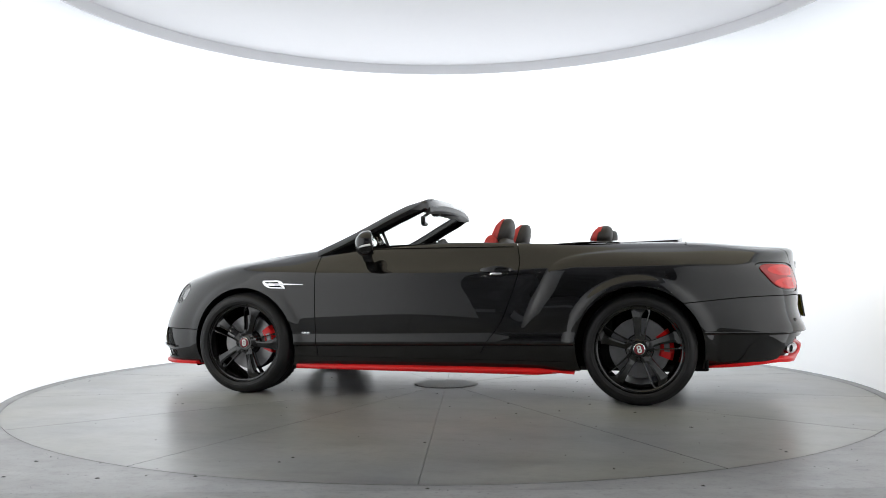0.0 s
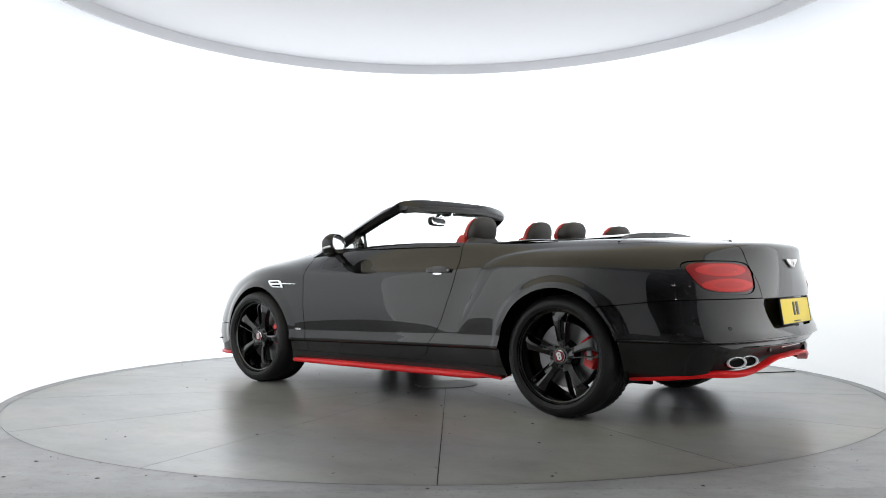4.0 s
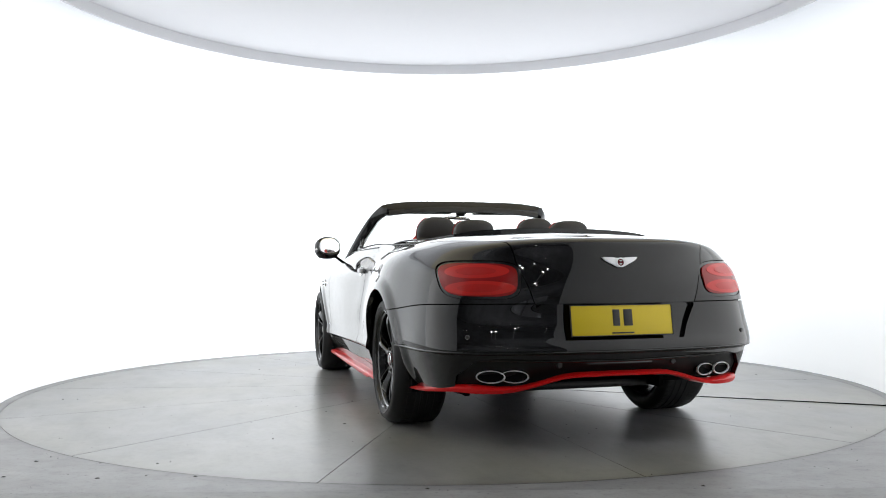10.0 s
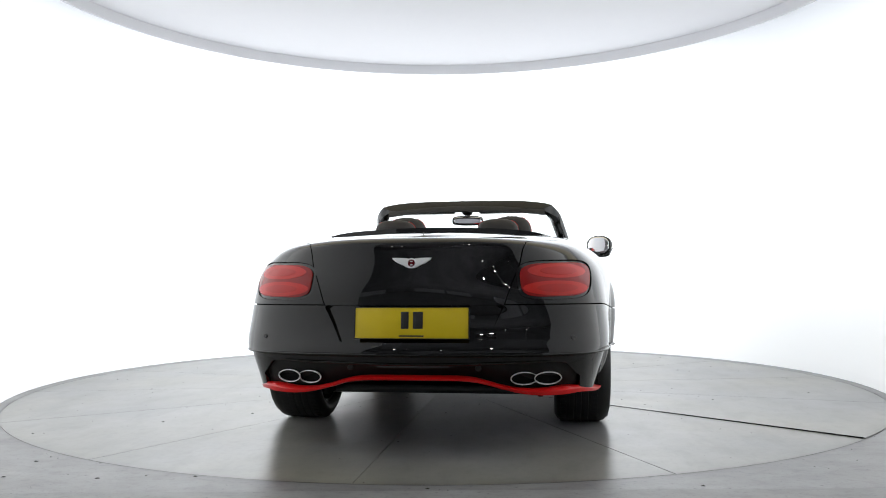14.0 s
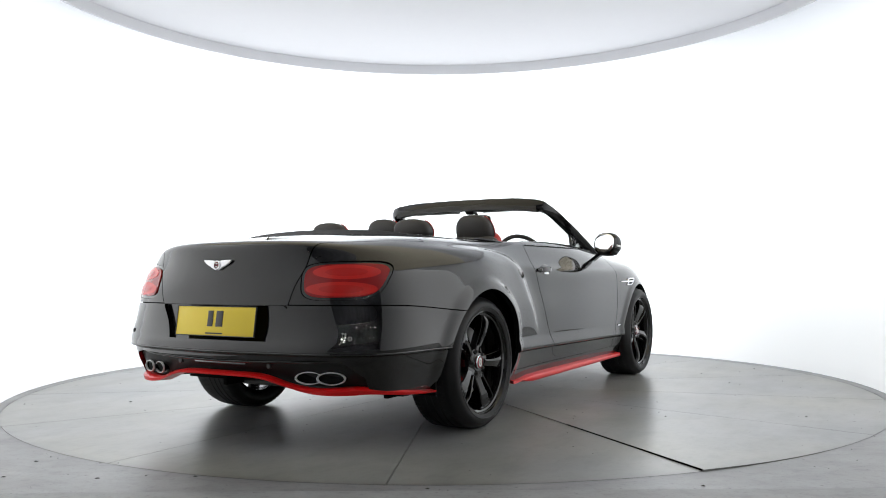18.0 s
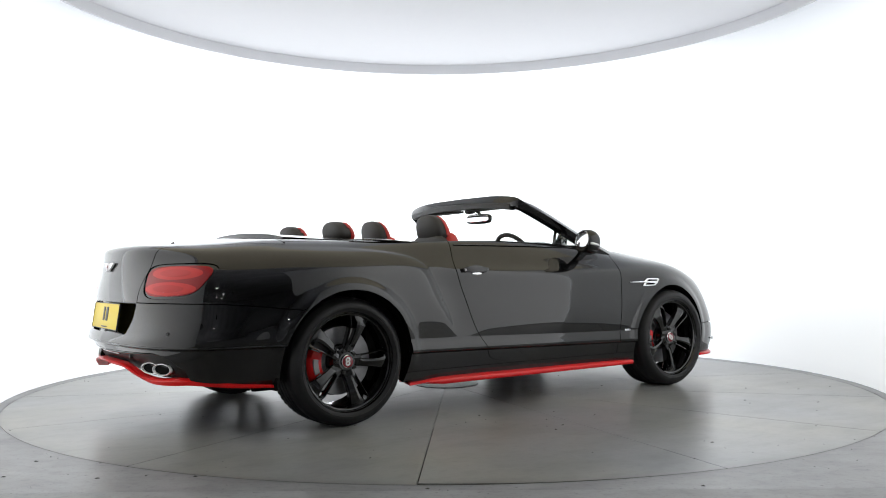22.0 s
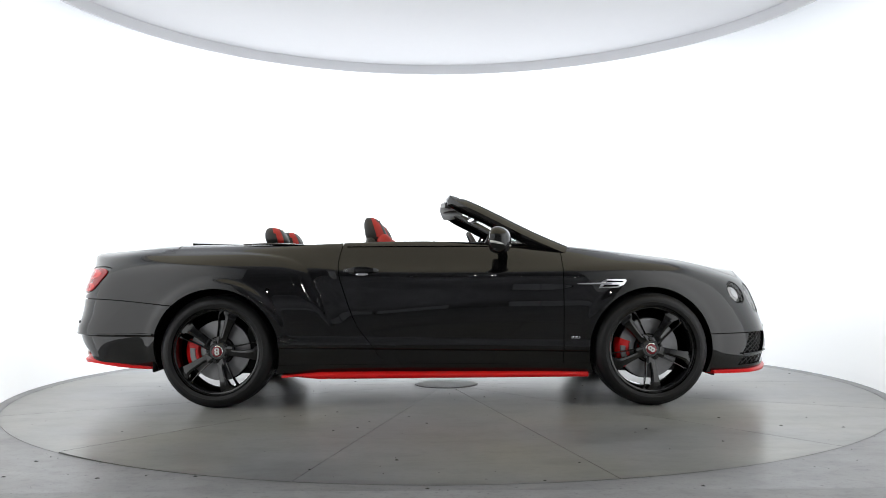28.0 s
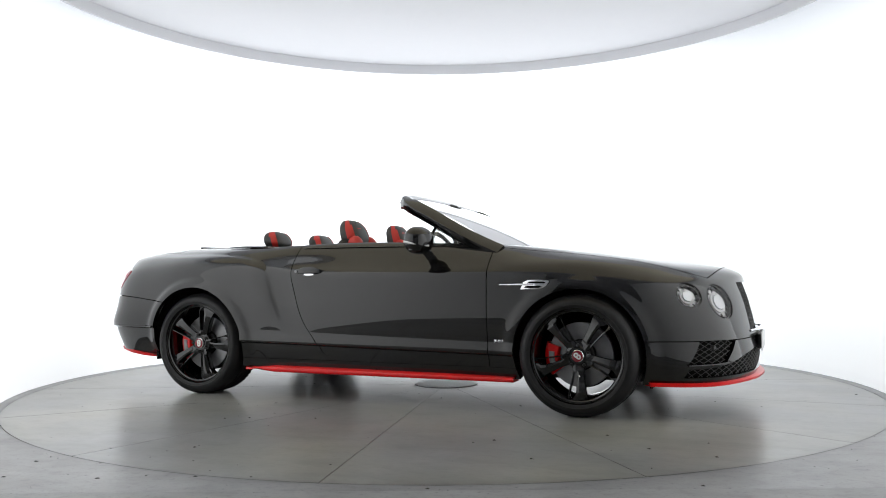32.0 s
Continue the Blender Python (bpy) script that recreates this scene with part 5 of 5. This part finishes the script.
    slope = Matrix.Translation((1.12, s * (yv + .002), .772)) @ Matrix.Rotation(s * math.atan2(y_b - y_a, .15), 4, "Z") @ Matrix.Translation((-1.12, 0, -.772))
    def flat(name, poly, d0, d1, material):
        b = prism([(x, z) for x, z in poly], s * (d1 - d0), "y", .0012)
        b.transform(slope @ Matrix.Translation((0, s * d0, 0)))
        return part(name, b, material, v)
    flat("frame", [(1.038, .742), (1.160, .744), (1.196, .762), (1.216, .788), (1.206, .798), (1.088, .799), (1.060, .786), (1.052, .768)], -.004, .006, CHROME)
    flat("opening", [(1.082, .778), (1.188, .778), (1.198, .788), (1.096, .790)], .0055, .0075, DARK)
    flat("opening", [(1.062, .750), (1.154, .752), (1.176, .764), (1.074, .764)], .0055, .0075, DARK)
    # small bright letters' place on the wing: plain bars
    b = new("side_badge", None)
    b.parent = d.parent
    b["label"] = "small bright side badge"
    for k in range(3):
        part("bar", box(.015, .003, .010, (.922 - .024 * k, s * (skin_y(.9, .434) + .001), .434), .001), CHROME, b)
    part("underline", box(.07, .002, .002, (.90, s * (skin_y(.9, .426) + .001), .426), .0005), CHROME, b)


def windscreen(car):
    w = new("windscreen", None)
    w.parent = car
    side = smooth_line([(.86, .785, .985), (.70, .770, 1.055), (.50, .742, 1.155), (.30, .70, 1.262), (.19, .665, 1.318), (.145, .63, 1.345)], 22)
    top = smooth_line([(.145, .63, 1.345), (.125, .50, 1.362), (.115, .25, 1.372), (.112, 0, 1.374)], 16)[1:]
    line = mirrored([tuple(p) for p in side] + [tuple(p) for p in top])
    n = len(line)
    secs = []
    for i, (x, y, z) in enumerate(line):
        d = Vector(line[min(i + 1, n - 1)]) - Vector(line[max(i - 1, 0)])
        d.normalize()
        k = float(step(np.array(abs(y)), .55, .68))
        out = Vector((.50, math.copysign(.75 * k, y), .80))
        inn = d.cross(out).normalized()
        out = inn.cross(d).normalized()
        depth, width = .062, .034 + .012 * k
        p = Vector((x, y, z))
        secs.append([p + out * a * depth + inn * b * width for a, b in ((.12, -.9), (.22, 0), (.12, .9), (-.5, 1.1), (-1.0, .75), (-1.05, -.3), (-.6, -1.0))])
    part("frame", ribbon(None, secs), PAINT, w, "gloss black windscreen frame", angle=55)
    # header trim, latches and sun visors
    secs = []
    for k in range(25):
        y = -.60 + 1.2 * k / 24
        z = 1.368 - .10 * (abs(y) / .63) ** 3 * .35
        x = .105 + .03 * (abs(y) / .6) ** 2
        secs.append([(x + .02, y, z - .012), (x - .035, y, z - .008), (x - .055, y, z - .022), (x - .058, y, z - .055), (x - .03, y, z - .060), (x + .04, y, z - .05)])
    part("header_trim", ribbon(None, secs), PLASTIC, w, "black roof-rail trim", angle=50)
    for s in (1, -1):
        part("sun_visor", box(.15, .40, .018, (.150, s * .30, 1.314), .006, None), LEATHER, w)
        part("latch", box(.045, .05, .026, (.098, s * .53, 1.318), .008), PLASTIC, w)
        part("seal", tube([(x - .03, s * (y - .012), z - .045) for x, y, z in side[2:18]], .016, 8), RUBBER, w)
    # pane between the cowl and the header
    bm = bmesh.new()
    rows = []
    for i in range(17):
        u = -1 + 2 * i / 16
        base = Vector((.86 + .20 * (1 - abs(u) ** 2.2), .76 * u, .985 + .02 * (1 - u * u)))
        head = Vector((.112 + .03 * u * u, .63 * u, 1.372 - .028 * abs(u) ** 3))
        rows.append([bm.verts.new(base.lerp(head, j / 10) + Vector((.45, 0, .8)) * (.028 * math.sin(math.pi * j / 10))) for j in range(11)])
    for a, b in zip(rows, rows[1:]):
        for j in range(10):
            bm.faces.new((a[j], a[j + 1], b[j + 1], b[j]))
    pane = part("pane", bm, PANE, w, "clear windscreen glass")
    pane.visible_shadow = False
    m = new("rear_view_mirror", None)
    m.parent = w
    aim = pose(.30, .008, 1.258, 0, 2, 10)
    for nm, size, dx, mt, lab in (("shell", (.020, .122, .038), 0, PLASTIC, ""), ("mirror_glass", (.003, .110, .029), -.0195, CHROME, "mirror glass")):
        q = blob(size, (dx, 0, 0), 4)
        q.transform(aim)
        part(nm, q, mt, m, lab)
    part("arm", tube([(.315, 0, 1.262), (.30, 0, 1.30), (.245, 0, 1.332), (.20, 0, 1.345)], .012, 8), PLASTIC, m)
    part("sensor_box", blob((.035, .04, .03), (.205, 0, 1.322), 3), PLASTIC, m)
    for s in (1, -1):
        part("wiper", tube([(1.02, s * .1, 1.0), (.97, s * .42, 1.012), (.90, s * .66, 1.012)], .008, 6), PLASTIC, w)
    part("cowl", ribbon(None, [[(x, y, z), (x + .08, y, z - .01), (x + .08, y, z - .05), (x, y, z - .05)] for x, y, z in [(.83 + .17 * (1 - abs(u) ** 2.2), .77 * u, .992 + .018 * (1 - u * u)) for u in [-1 + k / 8 for k in range(17)]]]), PLASTIC, w)


def seat(car, x, y, name, h, w, top, front):
    """A seat with backrest and a headrest with red side panels."""
    s = new(name, None)
    s.parent = car
    s.matrix_basis = pose(x, y, 0)
    tilt = Matrix.Rotation(radians(-12), 4, "Y")
    part("backrest", blob((.075, w * .5 + .11, .30), (0.02, 0, top - .50), 3.4, tilt), LEATHER, s, "dark leather backrest")
    if front:
        part("cushion", blob((.26, .25, .10), (.30, 0, .52), 3.2), LEATHER, s)
        for e in (1, -1):
            part("bolster", blob((.055, .052, .085), (.070, e * .105, top - .205), 2.4, tilt), REDLEATHER, s, "red leather shoulder bolster")
        part("shoulder", blob((.045, .20, .13), (-.01, 0, top - .26), 3.0, tilt), LEATHER, s)
    else:
        part("cushion", blob((.22, .28, .10), (.26, 0, .55), 3.2), LEATHER, s)
    # headrest: tall rounded pad, thick at its foot, with a red panel down each side
    def pad():
        bm = blob((.062, w / 2, h / 2), (0, 0, 0), 2.7, None, 48)
        for v in bm.verts:
            k = (v.co.z + h / 2) / h
            v.co.x *= (1.28 - .40 * k) * (1.35 if v.co.x > 0 else .85)
            v.co.y *= 1.10 - .14 * k * k
            v.co.x -= .05 * (k - .5) * (1 if front else .6)
        bmesh.ops.translate(bm, vec=(-.02, 0, top - h / 2), verts=bm.verts)
        bm.normal_update()
        return bm

    hr = part("headrest", pad(), LEATHER, s, "dark leather headrest")
    for e in (1, -1):
        bm = pad()
        off = [f for f in bm.faces if not (radians(38) < e * math.atan2(f.normal.y, f.normal.x) < radians(77) and f.normal.z < .93)]
        for v in bm.verts:
            v.co += v.normal * .0022
        bmesh.ops.delete(bm, geom=off, context="FACES")
        bmesh.ops.solidify(bm, geom=bm.faces[:], thickness=-.004)
        part("side_panel", bm, REDLEATHER, hr, "red leather side panel")
        part("seam", tube([(.050 - .030 * k / 8 + (.006 if front else 0), e * (.058 - .002 * k), top - h * .93 + h * .85 * k / 8) for k in range(9)], .0020, 6), INK, hr)
    mk = part("emblem", box(.004, .045, .014, (.052 if front else .046, -.030, top - h * .34), .001, None), REDLEATHER, hr, "small red stitched mark")
    return s


def cabin(car):
    for y in (.37, -.37):
        seat(car, -.405, y, "front_seat", .20, .255, 1.236, True)
        seat(car, -1.105, y * .86, "rear_seat", .13, .235, 1.172, False)
    part("dashboard", blob((.24, .74, .11), (.62, 0, .925), 4.0), LEATHER, car, "dark leather dashboard")
    part("instrument_hood", blob((.12, .17, .05), (.52, -.37, 1.02), 2.8), LEATHER, car)
    st = new("steering_wheel", None)
    st.parent = car
    st.matrix_basis = pose(.33, -.37, .955, 0, 62, 0)
    ring = [(.185 * math.cos(a), .185 * math.sin(a), 0) for a in [2 * math.pi * k / 40 for k in range(40)]]
    part("rim", tube(ring, .016, 8, closed=True), LEATHER, st, "dark leather steering wheel rim")
    part("boss", blob((.07, .075, .03), (0, 0, .01), 2.6), LEATHER, st)
    for a in (0, 120, 240):
        part("spoke", tube([(0, 0, .005), (.18 * math.cos(radians(a)), .18 * math.sin(radians(a)), 0)], .014, 6), LEATHER, st)
    part("rear_bench_top", box(.10, 1.36, .12, (-1.19, 0, .955), .03), LEATHER, car, "dark leather rear shelf")
    for s in (1, -1):
        part("door_card", box(1.3, .04, .30, (.1, s * .765, .86), .015), LEATHER, car, "dark leather door lining")
        part("side_trim", box(.62, .07, .20, (-.92, s * .745, .90), .02), LEATHER, car)
    # hard cover over the folded hood: slightly domed, with slim side rails
    bm = bmesh.new()
    rows = []
    for i in range(21):
        u = -1 + 2 * i / 20
        row = []
        for j in range(9):
            v = j / 8
            x = -1.16 - .46 * v - .05 * v * (1 - u * u)
            half = .725 - .13 * v
            row.append(bm.verts.new((x, half * u, 1.046 + .026 * (1 - u * u) + .020 * v - .012 * abs(u) ** 8)))
        rows.append(row)
    for a, b in zip(rows, rows[1:]):
        for j in range(8):
            bm.faces.new((a[j], a[j + 1], b[j + 1], b[j]))
    bmesh.ops.recalc_face_normals(bm, faces=bm.faces)
    if sum(f.normal.z for f in bm.faces) < 0:
        bmesh.ops.reverse_faces(bm, faces=bm.faces)
    bmesh.ops.solidify(bm, geom=bm.faces[:], thickness=.06)
    part("hood_cover", bm, PAINT, car, "gloss black hard cover over the folded hood", angle=35)
    for s in (1, -1):
        part("cover_rail", tube(smooth_line([(-.60, s * .775, 1.018), (-.85, s * .765, 1.030), (-1.10, s * .735, 1.042), (-1.25, s * .71, 1.040)], 12), [.004, .006, .008, .010, .012, .012, .012, .012, .011, .010, .008, .006], 8, flat=.6), PAINT, car)


car = build_car()


def motions():
    rows, spin = [], []
    for t, a in TURN:
        c, s = math.cos(radians(a)), math.sin(radians(a))
        rows.append((t, pose(c * OFF[0] - s * OFF[1], s * OFF[0] + c * OFF[1], 0, 0, 0, a)))
        spin.append((t, pose(0, 0, 0, 0, 0, a)))
    walk(car, rows)
    walk(turntable, spin)


motions()
